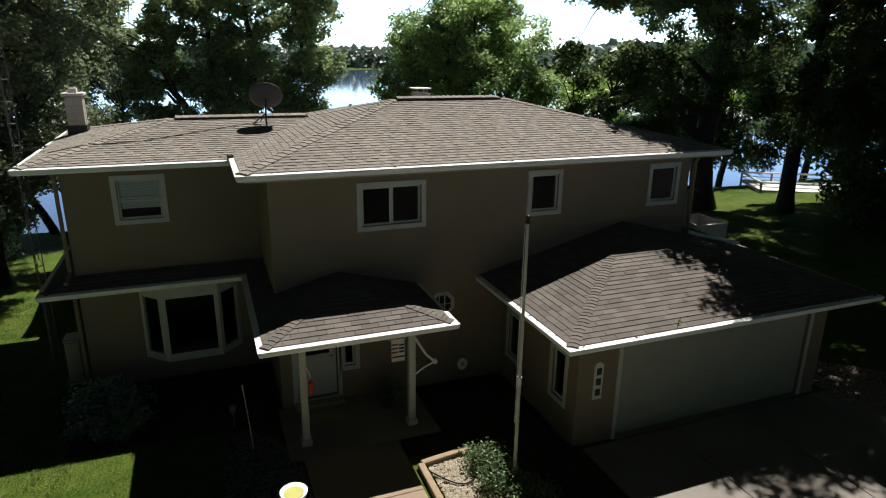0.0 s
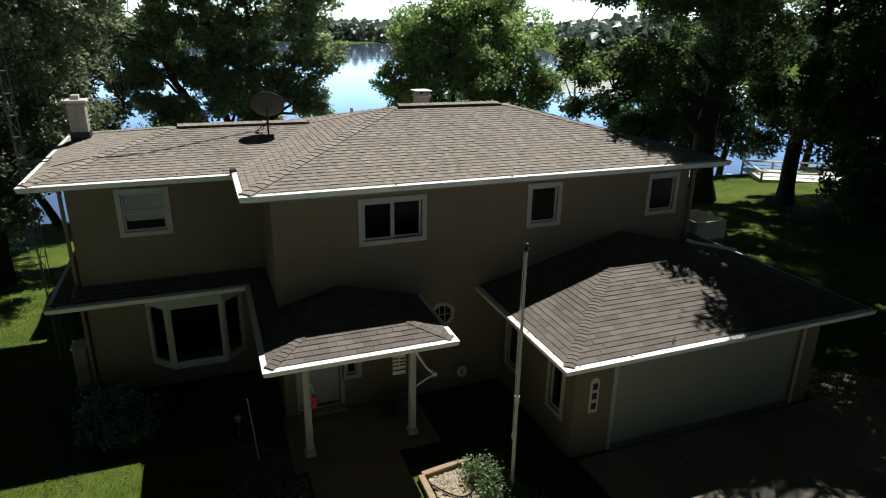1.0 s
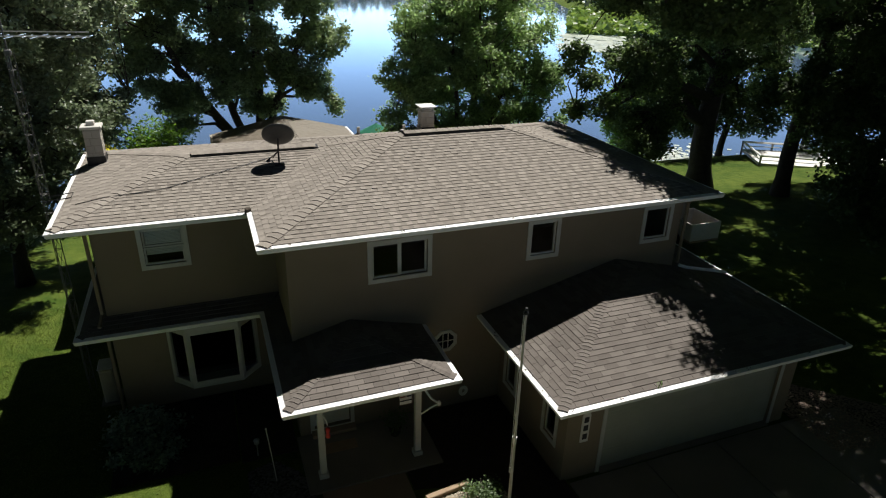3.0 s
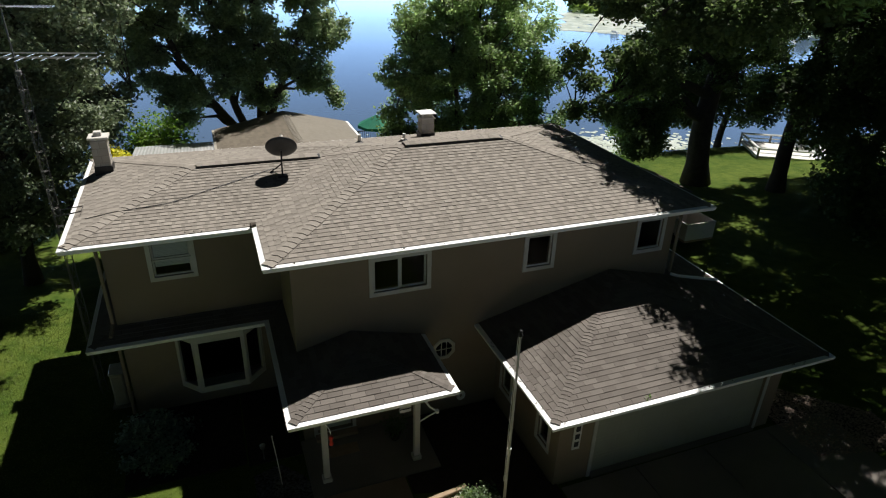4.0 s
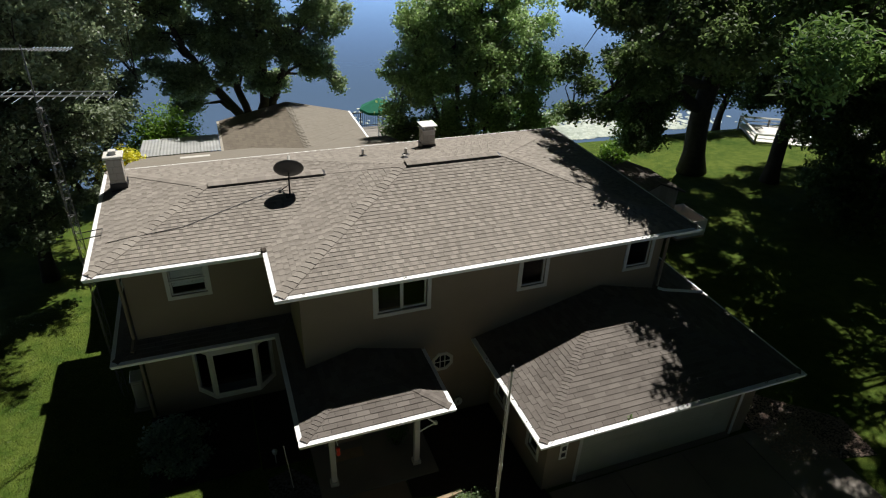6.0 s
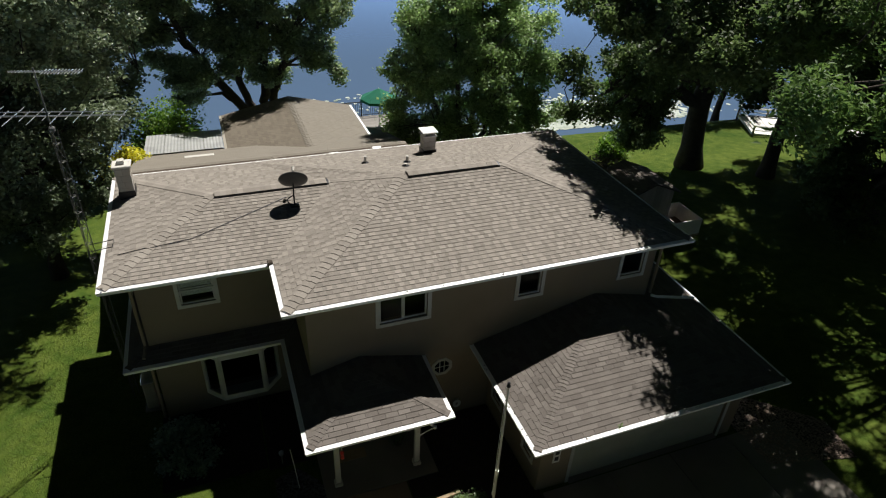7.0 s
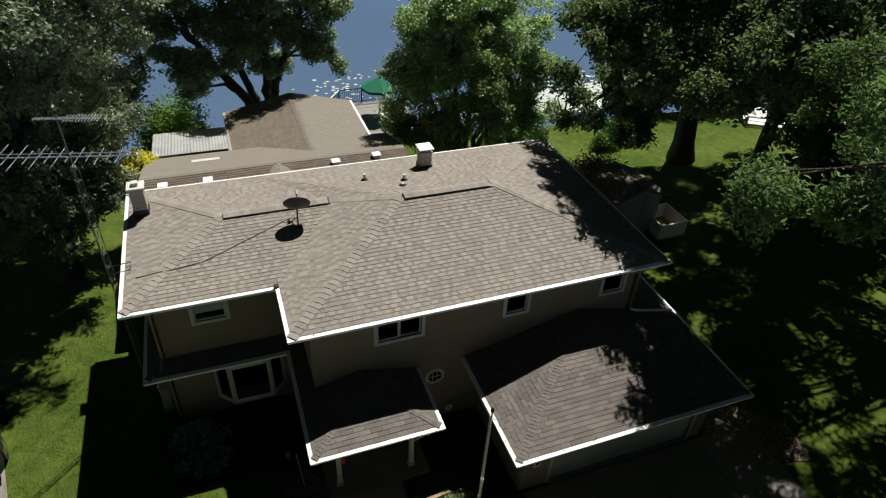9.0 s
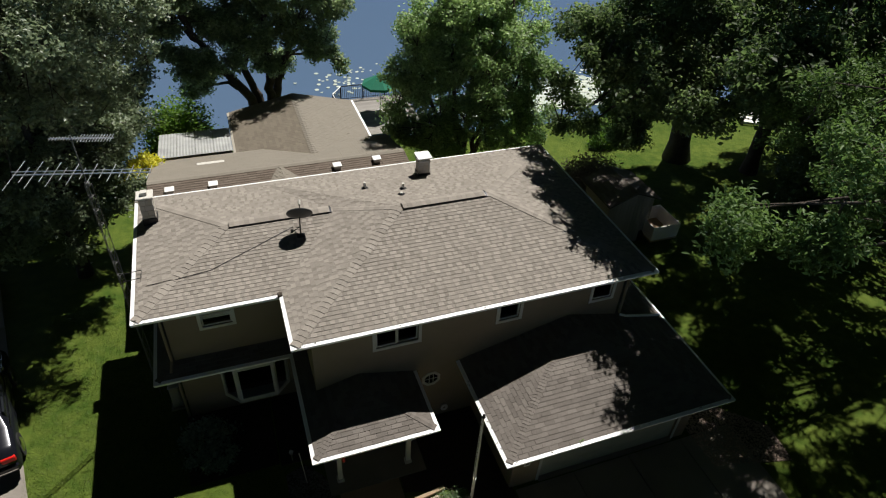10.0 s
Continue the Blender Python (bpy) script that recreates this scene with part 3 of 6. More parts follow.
# rooms behind the windows: added floors and a cross wall, near-black for unlit rooms
part("floor_slab", boxed(-2.3, 10.78, 14.2, 18.3, 2.42, 2.52), M_ROOM_SHADE, house, "upper floor, painted near-black for the unlit room")
part("floor_slab", boxed(1.42, 10.78, 11.86, 14.2, 2.42, 2.52), M_ROOM_SHADE, house)
part("partition", boxed(-2.3, 10.78, 16.0, 16.1, 2.53, 4.9), M_ROOM_SHADE, house)
part("partition", boxed(-2.3, 10.78, 16.0, 16.1, 0.1, 2.4), M_ROOM_SHADE, house)

# soffits
part("soffit", boxed(0.745, 11.59, 11.21, 19.09, 4.935, 4.985), M_SOFFIT, house, "painted eave soffit")
part("soffit", boxed(-3.07, 0.74, 13.33, 19.09, 4.935, 4.985), M_SOFFIT, house)
part("soffit", boxed(-3.05, 0.78, 13.38, 13.92, 2.38, 2.42), M_SOFFIT, house)
part("soffit", boxed(0.79, 4.07, 9.53, 11.63, 2.38, 2.42), M_SOFFIT, house)
part("soffit", boxed(5.58, 12.79, 7.90, 11.63, 2.38, 2.42), M_SOFFIT, house)
part("soffit", boxed(11.01, 12.79, 11.64, 15.11, 2.38, 2.42), M_SOFFIT, house)

# main roof
RZ = ZE + S_MAIN * 3.95
A, B, C, D = (0.74, 11.2, ZE), (11.6, 11.2, ZE), (11.6, 19.1, ZE), (0.74, 19.1, ZE)
R1, R2 = (4.69, 15.15, RZ), (7.65, 15.15, RZ)
LZ = ZE + S_LEFT * 2.89
V = (0.74 + (LZ - ZE) / S_MAIN, 16.21, LZ)          # left ridge meets the main roof
ZW = 5.04
LA, LD, LR = (-3.08, 13.32, ZW), (-3.08, 19.1, ZE), (-0.45, 16.21, LZ)
LB, LB_W = (0.74, 13.32, ZE), (0.74, 13.32, ZW)
main_roof = roof_deck(house, "roof", [(A, B, R2, R1), (B, C, R2), (C, D, R1, R2), (A, R1, V, LB), (R1, D, V)], "hipped roof of weathered grey-brown shingles")
left_roof = roof_deck(house, "roof", [(LA, LB_W, V, LR), (LD, LA, LR), (D, LD, LR, V)], "lower hipped wing roof of the same shingles")

# porch roof and pent roof
PR = 2.53 + 0.26 * 1.65
P1, P2, P3, P4 = (0.78, 9.52, ZL), (4.08, 9.52, ZL), (2.43, 11.17, PR), (2.43, 11.638, PR)
PB = ZL + 0.26 * 0.42
porch_faces = [(P1, P2, P3), (P2, (4.08, 11.638, ZL), P4, P3), ((0.78, 11.64, ZL), P1, P3, P4), ((0.78, 13.37, ZL), (0.78, 11.64, ZL), (1.198, 11.64, PB), (1.198, 13.93, PB))]
porch_roof = roof_deck(house, "roof", porch_faces, "small hipped porch roof, mostly in shade", 0.08)
Q1, Q2, Q3, Q4 = (-3.06, 13.37, ZL), (0.78, 13.37, ZL), (1.198, 13.928, 2.68), (-2.552, 13.928, 2.68)
pent_faces = [(Q1, Q2, Q3, Q4), ((-3.06, 18.5, ZL), Q1, Q4, (-2.552, 18.5, 2.68))]
pent_roof = roof_deck(house, "roof", pent_faces, "narrow pent roof between the storeys", 0.08)

# garage roof
GR = ZL + 0.25 * 3.615
G1, G2, G3 = (5.57, 7.89, ZL), (12.8, 7.89, ZL), (9.185, 11.505, GR)
G4 = (9.185, 11.638, GR)
gz = ZL + 0.25 * 1.8
garage_faces = [(G1, G2, G3), (G2, (12.8, 11.638, ZL), G4, G3), ((5.57, 11.638, ZL), G1, G3, G4),
                ((12.8, 11.638, ZL), (12.8, 15.12, ZL), (11.002, 13.32, gz), (11.002, 11.638, gz)), ((12.8, 15.12, ZL), (11.002, 15.12, ZL), (11.002, 13.32, gz))]
garage_roof = roof_deck(house, "roof", garage_faces, "hipped garage roof of grey-brown shingles", 0.08)

# gutters along the eaves
gutter(house, [(0.74, 13.32), (0.74, 11.2), (11.6, 11.2), (11.6, 19.1), (-3.08, 19.1)], ZE + 0.005)
part("gutter", sweep([(-3.08, 19.1, ZE - 0.12), (-3.08, 13.32, ZW - 0.12), (0.735, 13.32, ZW - 0.12)], GUTTER), M_GUTTER, house, "white aluminium gutter")
gutter(house, [(-3.06, 18.5), (-3.06, 13.37), (0.78, 13.37), (0.78, 9.52), (4.08, 9.52), (4.08, 11.63)], ZL + 0.005)
gutter(house, [(5.57, 11.63), (5.57, 7.89), (12.8, 7.89), (12.8, 15.12)], ZL + 0.005)

# garage walls and door
GD = (7.10, 11.86, 0.0, 2.05)
part("wall", wall_mesh(8.5, 6.15, 12.35, 0, 2.38, 0.18, [GD]), M_WALL, house)
GW1, GW2 = (8.92, 9.36, 0.80, 1.78), (10.78, 11.26, 0.75, 1.72)
part("wall", wall_mesh(6.15, 8.68, 11.64, 0, 2.38, 0.18, [GW1, GW2], axis="x"), M_WALL, house)
part("wall", wall_mesh(12.35, 8.68, 14.7, 0, 2.38, -0.18, axis="x"), M_WALL, house)
part("wall", wall_mesh(14.7, 11.0, 12.35, 0, 2.38, -0.18), M_WALL, house)
# added garage back wall, its shade painted in as near-black
part("partition", boxed(6.5, 12.1, 11.2, 11.3, 0.0, 2.3), M_ROOM_SHADE, house)
gdoor = part("garage_door", ring(8.5, 7.10, 11.86, 0.0, 2.05, 0.09, 0.0, 0.02), M_TRIM, house, "wide sage sectional garage door, closed")
for k in range(4):
    z0 = 0.09 + k * 0.49
    bm = panel(8.5, 7.10, 11.86, z0 + 0.001, z0 + 0.489, -0.12, -0.07, bevel=0.002)
    for i in range(8):
        u = 7.2 + i * 0.575
        box(bm, u, u + 0.50, 8.566, 8.571, z0 + 0.09, z0 + 0.40, bevel=0.002)
    part("door_section", bm, M_GDOOR, gdoor)
part("threshold", boxed(7.10, 11.86, 8.42, 8.64, 0.0, 0.088), M_CONC, gdoor)

# windows
window(house, 11.64, *W2, sashes="slider", label="two-light sliding window with pale casing")
window(house, 11.64, *W3)
window(house, 11.64, *W4)
window(house, 13.93, *W1, sashes="hung", blind=0.72, label="double-hung window with a half-lowered blind")
window(house, 6.15, *GW1, axis="x", label="narrow upright garage window")
window(house, 6.15, *GW2, axis="x", label="narrow upright garage window")
window(house, 11.64, *SIDE, label="narrow sidelight beside the front door")


def octagon(house, cx, cz, at):
    """An eight-sided window with a cross of glazing bars."""
    def ring8(r0, r1, d0, d1):
        bm = bmesh.new()
        vs = []
        for d in (d0, d1):
            for r in (r0, r1):
                vs.append([bm.verts.new((cx + r * math.cos(math.pi / 8 + k * math.pi / 4), at - d, cz + r * math.sin(math.pi / 8 + k * math.pi / 4))) for k in range(8)])
        for a, b in ((0, 1), (1, 3), (3, 2), (2, 0)):
            for k in range(8):
                bm.faces.new((vs[a][k], vs[a][(k + 1) % 8], vs[b][(k + 1) % 8], vs[b][k]))
        return bm
    win = part("window", ring8(0.225, 0.31, 0.0, 0.03), M_TRIM, house, "small octagonal window with pale frame")
    bm = bmesh.new()
    for dx in (-0.065, 0.065):
        box(bm, cx + dx - 0.010, cx + dx + 0.010, at - 0.026, at - 0.012, cz - 0.21, cz + 0.21)
    box(bm, cx - 0.21, cx + 0.21, at - 0.024, at - 0.014, cz - 0.01, cz + 0.01)
    part("glazing_bar", bm, M_TRIM, win)
    bm = bmesh.new()
    f = [[bm.verts.new((cx + 0.225 * math.cos(math.pi / 8 + k * math.pi / 4), at - d, cz + 0.225 * math.sin(math.pi / 8 + k * math.pi / 4))) for k in range(8)] for d in (0.004, 0.009)]
    bm.faces.new(f[0]), bm.faces.new(f[1][::-1])
    for k in range(8):
        bm.faces.new((f[0][k], f[0][(k + 1) % 8], f[1][(k + 1) % 8], f[1][k]))
    pane = part("pane", bm, M_CARGLASS, win)


octagon(house, 4.68, 1.97, 11.64)


def bay_window(house):
    """A three-sided bay: sill box, head, a wide centre light and two angled flankers."""
    plan = [(-1.43, 13.928), (-0.99, 13.47), (0.16, 13.47), (0.61, 13.928)]
    bay = part("window", prism(plan, 0.66, 0.74), M_TRIM, house, "three-sided bay window with pale frame")
    part("bay_head", prism(plan, 2.2, 2.36), M_TRIM, bay)
    for a, b in zip(plan, plan[1:]):
        a, b = Vector((*a, 0)), Vector((*b, 0))
        d = (b - a).normalized()
        m = Matrix.Translation(a) @ Matrix((d, Vector((-d.y, d.x, 0)), Vector((0, 0, 1)))).transposed().to_4x4()
        w = (b - a).length
        f = 0.09
        bm = bmesh.new()
        for x0, x1, z0, z1 in ((0, f, 0.74, 2.2), (w - f, w, 0.74, 2.2), (f, w - f, 0.74, 0.83), (f, w - f, 2.11, 2.2)):
            box(bm, x0, x1, 0.0, 0.08, z0, z1, m, 0.004)
        part("window_frame", bm, M_TRIM, bay)
        pane = part("pane", boxed(f, w - f, 0.03, 0.036, 0.83, 2.11, m), M_GLASS, bay)
        pane.visible_shadow = False


def prism(plan, z0, z1):
    bm = bmesh.new()
    lo, hi = [bm.verts.new((*p, z0)) for p in plan], [bm.verts.new((*p, z1)) for p in plan]
    bm.faces.new(lo[::-1]), bm.faces.new(hi)
    for i in range(len(plan)):
        bm.faces.new((lo[i], lo[(i + 1) % len(plan)], hi[(i + 1) % len(plan)], hi[i]))
    return bm


bay_window(house)

# front door
door = part("front_door", ring(11.64, *DOOR, 0.09, 0.0, 0.025), M_TRIM, house, "white front door with a dark upper light")
part("door_leaf", wall_mesh(11.72, 1.53, 2.35, 0.24, 2.24, 0.045, [(1.66, 2.22, 1.18, 2.10)]), M_TRIM, door)
part("pane", panel(11.72, 1.66, 2.22, 1.18, 2.10, -0.025, -0.018), M_CARGLASS, door)
for z0, z1 in ((0.36, 0.70), (0.78, 1.08)):
    part("door_panel", panel(11.72, 1.66, 2.22, z0, z1, 0.0, 0.012, bevel=0.005), M_TRIM, door)
part("door_handle", tubed([(2.28, 11.70, 1.14), (2.28, 11.66, 1.14), (2.20, 11.65, 1.14)], 0.014), M_CHROME, door)
part("step", boxed(1.45, 2.45, 11.42, 11.635, 0.115, 0.20, bevel=0.01), M_WALK, door, "low concrete door step")

# porch slab and posts
part("porch_slab", boxed(1.1, 4.0, 9.82, 11.63, 0.0, 0.115, bevel=0.012), M_CONC, house, "grey concrete porch slab")
for px in (1.46, 3.53):
    post = part("porch_post", boxed(px - 0.065, px + 0.065, 10.17, 10.30, 0.24, 2.379, bevel=0.006), M_TRIM, house, "square pale porch post")
    bm = boxed(px - 0.10, px + 0.10, 10.135, 10.335, 0.115, 0.24, bevel=0.015)
    part("post_base", bm, M_TRIM, post)
    part("post_cap", boxed(px - 0.085, px + 0.085, 10.15, 10.32, 2.28, 2.379, bevel=0.008), M_TRIM, post)

# chimneys
def chimney(house, x0, x1, y0, y1, z0, z1, label):
    ch = part("chimney", boxed(x0 + 0.01, x1 - 0.01, y0 + 0.01, y1 - 0.01, z0, z1), M_MORTAR, house, label)
    z, row = z0, 0
    while z < z1 - 0.05:
        h = min(0.19, z1 - z)
        for a0, a1, face in ((x0, x1, "f"), (x0, x1, "b"), (y0, y1, "l"), (y0, y1, "r")):
            cut = a0 + (a1 - a0) * (0.5 if row % 2 else 0.34 if face in "fb" else 0.6)
            for s0, s1 in ((a0, cut), (cut, a1)):
                g = 0.006
                if face == "f":
                    bm = boxed(s0 + g, s1 - g, y0, y0 + 0.03, z + g, z + h - g, bevel=0.004)
                elif face == "b":
                    bm = boxed(s0 + g, s1 - g, y1 - 0.03, y1, z + g, z + h - g, bevel=0.004)
                elif face == "l":
                    bm = boxed(x0, x0 + 0.03, s0 + 0.032, s1 - 0.032, z + g, z + h - g, bevel=0.004)
                else:
                    bm = boxed(x1 - 0.03, x1, s0 + 0.032, s1 - 0.032, z + g, z + h - g, bevel=0.004)
                part("block", bm, M_STONE, ch)
        z += h
        row += 1
    return ch


ch1 = chimney(house, -2.85, -2.46, 17.5, 17.89, 4.9, 6.08, "pale block chimney with a concrete crown")
part("crown", boxed(-2.90, -2.41, 17.45, 17.94, 6.08, 6.15, bevel=0.015), M_CAP, ch1)
part("flue", boxed(-2.75, -2.57, 17.60, 17.79, 6.15, 6.26, bevel=0.01), M_CAP, ch1)
part("flashing", boxed(-2.87, -2.44, 17.475, 17.91, 5.0, 5.38), M_BLACKMETAL, ch1, "black flashing at the chimney foot")
ch2 = chimney(house, 6.08, 6.48, 17.55, 17.95, 5.3, 6.02, "short block chimney with a raised white cap")
part("crown", boxed(6.05, 6.51, 17.52, 17.98, 6.02, 6.06, bevel=0.01), M_CAP, ch2)
for cx, cy in ((6.12, 17.59), (6.44, 17.59), (6.12, 17.91), (6.44, 17.91)):
    part("cap_leg", boxed(cx - 0.012, cx + 0.012, cy - 0.012, cy + 0.012, 6.06, 6.17), M_GALV, ch2)
part("cap_plate", boxed(6.02, 6.54, 17.49, 18.01, 6.17, 6.20, bevel=0.012), M_WHITE, ch2, "white metal chimney cap")
part("flashing", boxed(6.06, 6.50, 17.53, 17.97, 5.25, 5.58), M_BLACKMETAL, ch2)

# roof vents and pipes
for x, y, h in ((4.05, 17.14, 0.24), (5.22, 16.6, 0.22), (5.02, 16.1, 0.10)):
    z = main_z(x, y)
    vp = part("vent_pipe", tubed([(x, y, z - 0.05), (x, y, z + h)], 0.045, 12), M_CAP, house, "roof vent pipe")
    part("boot", lathe([(0.13, 0.0), (0.12, 0.02), (0.06, 0.06), (0.055, 0.07)], (x, y, z), 14), M_BLACKMETAL, vp)
for x0, x1, y, z, rf in ((4.75, 7.55, 15.15, RZ, main_roof), (-0.38, 2.72, 16.21, LZ, left_roof)):
    bm = bmesh.new()
    vs = [[bm.verts.new((x, y + dy, z + dz)) for dy, dz in ((-0.17, -0.03), (-0.17, 0.018), (0, 0.058), (0.17, 0.018), (0.17, -0.03))] for x in (x0, x1)]
    for i in range(4):
        bm.faces.new((vs[0][i], vs[0][i + 1], vs[1][i + 1], vs[1][i]))
    bm.faces.new(vs[0]), bm.faces.new(vs[1][::-1])
    part("ridge_vent", bm, M_BLACKMETAL, rf, "raised dark ridge vent")
    caps(rf, (x0, y, z + 0.055), (x1, y, z + 0.055), 0.24, step=0.15, half=0.165, thick=0.013)

# downspouts
for pts in ([(-2.62, 13.5, 4.95), (-2.62, 13.86, 4.75), (-2.62, 13.86, 2.80), (-2.66, 13.5, 2.66)], [(-2.62, 13.45, 2.4), (-2.62, 13.87, 2.2), (-2.62, 13.87, 0.15)],
            [(11.08, 11.45, 4.95), (11.08, 11.56, 4.75), (11.08, 11.56, 3.12)], [(11.1, 11.5, 3.06), (11.3, 11.45, 2.99), (12.72, 11.45, 2.63)]):
    part("downspout", tubed(pts, 0.042, 8), M_GUTTER if pts[0][2] < 3.1 and pts[0][0] > 5 else M_WALL, house, "eave downspout")

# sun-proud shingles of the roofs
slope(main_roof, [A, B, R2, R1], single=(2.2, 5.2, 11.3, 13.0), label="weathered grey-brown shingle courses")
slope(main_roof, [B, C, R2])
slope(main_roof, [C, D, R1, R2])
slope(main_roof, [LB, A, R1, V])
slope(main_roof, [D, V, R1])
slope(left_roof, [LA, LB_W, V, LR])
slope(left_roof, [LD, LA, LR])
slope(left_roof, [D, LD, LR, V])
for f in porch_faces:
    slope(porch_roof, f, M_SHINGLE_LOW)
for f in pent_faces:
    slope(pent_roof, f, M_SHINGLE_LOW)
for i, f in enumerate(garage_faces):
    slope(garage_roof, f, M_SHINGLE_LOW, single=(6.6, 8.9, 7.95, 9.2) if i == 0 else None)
for a, b, rf in ((A, R1, main_roof), (B, R2, main_roof), (C, R2, main_roof), (V, R1, main_roof), (LA, LR, left_roof), (LD, LR, left_roof),
                 (P1, P3, porch_roof), (P2, P3, porch_roof), (G1, G3, garage_roof), (G2, G3, garage_roof), (Q1, Q4, pent_roof)):
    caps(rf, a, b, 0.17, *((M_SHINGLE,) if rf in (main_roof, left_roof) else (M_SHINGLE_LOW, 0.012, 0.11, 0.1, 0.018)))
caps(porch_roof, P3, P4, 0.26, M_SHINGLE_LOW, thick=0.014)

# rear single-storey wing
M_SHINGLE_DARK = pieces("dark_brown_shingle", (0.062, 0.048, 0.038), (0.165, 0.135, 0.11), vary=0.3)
wing = thing("rear_wing", (2, 24, 0), "single-storey rear wing with tan shingle roofs", "house extension")
part("wall", wall_mesh(24.5, -2.8, 6.6, -0.6, 3.2, -0.2), M_WALL, wing, "taupe stucco wall")
part("wall", wall_mesh(-2.8, 18.56, 24.3, -0.6, 3.3, 0.2, axis="x"), M_WALL, wing)
part("wall", wall_mesh(6.6, 18.56, 24.3, -0.6, 3.3, -0.2, axis="x"), M_WALL, wing)
part("wall", wall_mesh(0.6, 24.52, 28.9, -1.2, 2.8, 0.2, axis="x"), M_WALL, wing)
part("wall", wall_mesh(5.9, 24.52, 28.9, -1.2, 2.8, -0.2, axis="x"), M_WALL, wing)
part("wall", wall_mesh(29.1, 0.6, 5.9, -1.8, 2.7, -0.2), M_WALL, wing)
WZ = 3.85
front_f = ((-3.15, 18.7, 3.35), (6.95, 18.7, 3.35), (6.95, 22.2, WZ), (-3.15, 22.2, WZ))
back_f = ((6.95, 24.95, 3.15), (-3.15, 24.95, 3.15), (-3.15, 22.2, WZ), (6.95, 22.2, WZ))
wr = roof_deck(wing, "roof", [front_f, back_f], "low rear roof, dark brown towards the house", 0.08)
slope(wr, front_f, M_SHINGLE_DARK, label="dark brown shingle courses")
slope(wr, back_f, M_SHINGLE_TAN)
caps(wr, (-3.15, 22.2, WZ), (6.95, 22.2, WZ), 0.2, M_SHINGLE_TAN)
TA, TB = (3.35, 23.2, 3.58), (3.35, 29.4, 3.58)
E1, E2, E3, E4 = (0.25, 25.0, 2.9), (0.25, 29.4, 2.9), (6.25, 29.4, 2.9), (6.25, 25.2, 2.9)
wing_faces = [(E2, E1, TA, TB), (E4, E3, TB, TA)]
tr_roof = roof_deck(wing, "roof", wing_faces, "hipped tan shingle roof behind the house", 0.08)
# the left face takes the copy with shade in its colour
for f, sm in zip(wing_faces, (M_SHINGLE_TAN_SHADE, M_SHINGLE_TAN)):
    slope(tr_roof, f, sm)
caps(tr_roof, TA, TB, 0.22, M_SHINGLE_TAN)
bm = bmesh.new()
gv = [[bm.verts.new((x, y, z)) for x, z in ((0.6, 2.7), (5.9, 2.7), (5.9, 2.88), (3.35, 3.47), (0.6, 2.88))] for y in (28.9, 29.1)]
bm.faces.new(gv[0]), bm.faces.new(gv[1][::-1])
for i in range(5):
    bm.faces.new((gv[0][i], gv[0][(i + 1) % 5], gv[1][(i + 1) % 5], gv[1][i]))
part("gable", bm, M_WALL, wing)
part("gutter", sweep([(6.25, 25.2, 2.79), (6.25, 29.4, 2.79)], GUTTER), M_GUTTER, wing, "white gutter")
part("gutter", sweep([(0.25, 29.4, 2.79), (0.25, 25.0, 2.79)], GUTTER), M_SOFFIT, wing, "brown gutter")
# a low cricket that sheds water from the house wall
K0, K1, K2, K3 = (1.75, 22.25, 3.87), (0.4, 19.6, 3.49), (3.7, 19.6, 3.49), (2.0, 19.6, 3.72)
ck = roof_deck(wing, "roof", [(K1, K3, K0), (K3, K2, K0)], "low tan cricket on the rear roof", 0.04)
slope(ck, (K1, K3, K0), M_SHINGLE_TAN)
slope(ck, (K3, K2, K0), M_SHINGLE_TAN)
part("gutter", sweep([(-3.15, 24.95, 3.03), (-3.15, 18.7, 3.2)], GUTTER), M_GUTTER, wing)
for x, y in ((-2.35, 21.45), (-0.8, 21.45), (3.97, 21.6), (5.63, 21.7)):
    z = 3.35 + (y - 18.7) * 0.1429
    v = part("roof_vent", boxed(x - 0.13, x + 0.13, y - 0.13, y + 0.13, z - 0.02, z + 0.14, bevel=0.01), M_GALV, wing, "square metal roof vent")
    part("vent_hood", boxed(x - 0.17, x + 0.17, y - 0.17, y + 0.17, z + 0.14, z + 0.19, bevel=0.012), M_WHITE, v)
part("skylight", boxed(-1.37, -0.29, 23.72, 23.92, 3.40, 3.48, bevel=0.02), M_CAP, wing, "long white skylight")

part("gutter_outlet", boxed(0.60, 0.73, 13.16, 13.30, 5.02, 5.16, bevel=0.02), M_BARK, house, "brown rusted gutter outlet box")


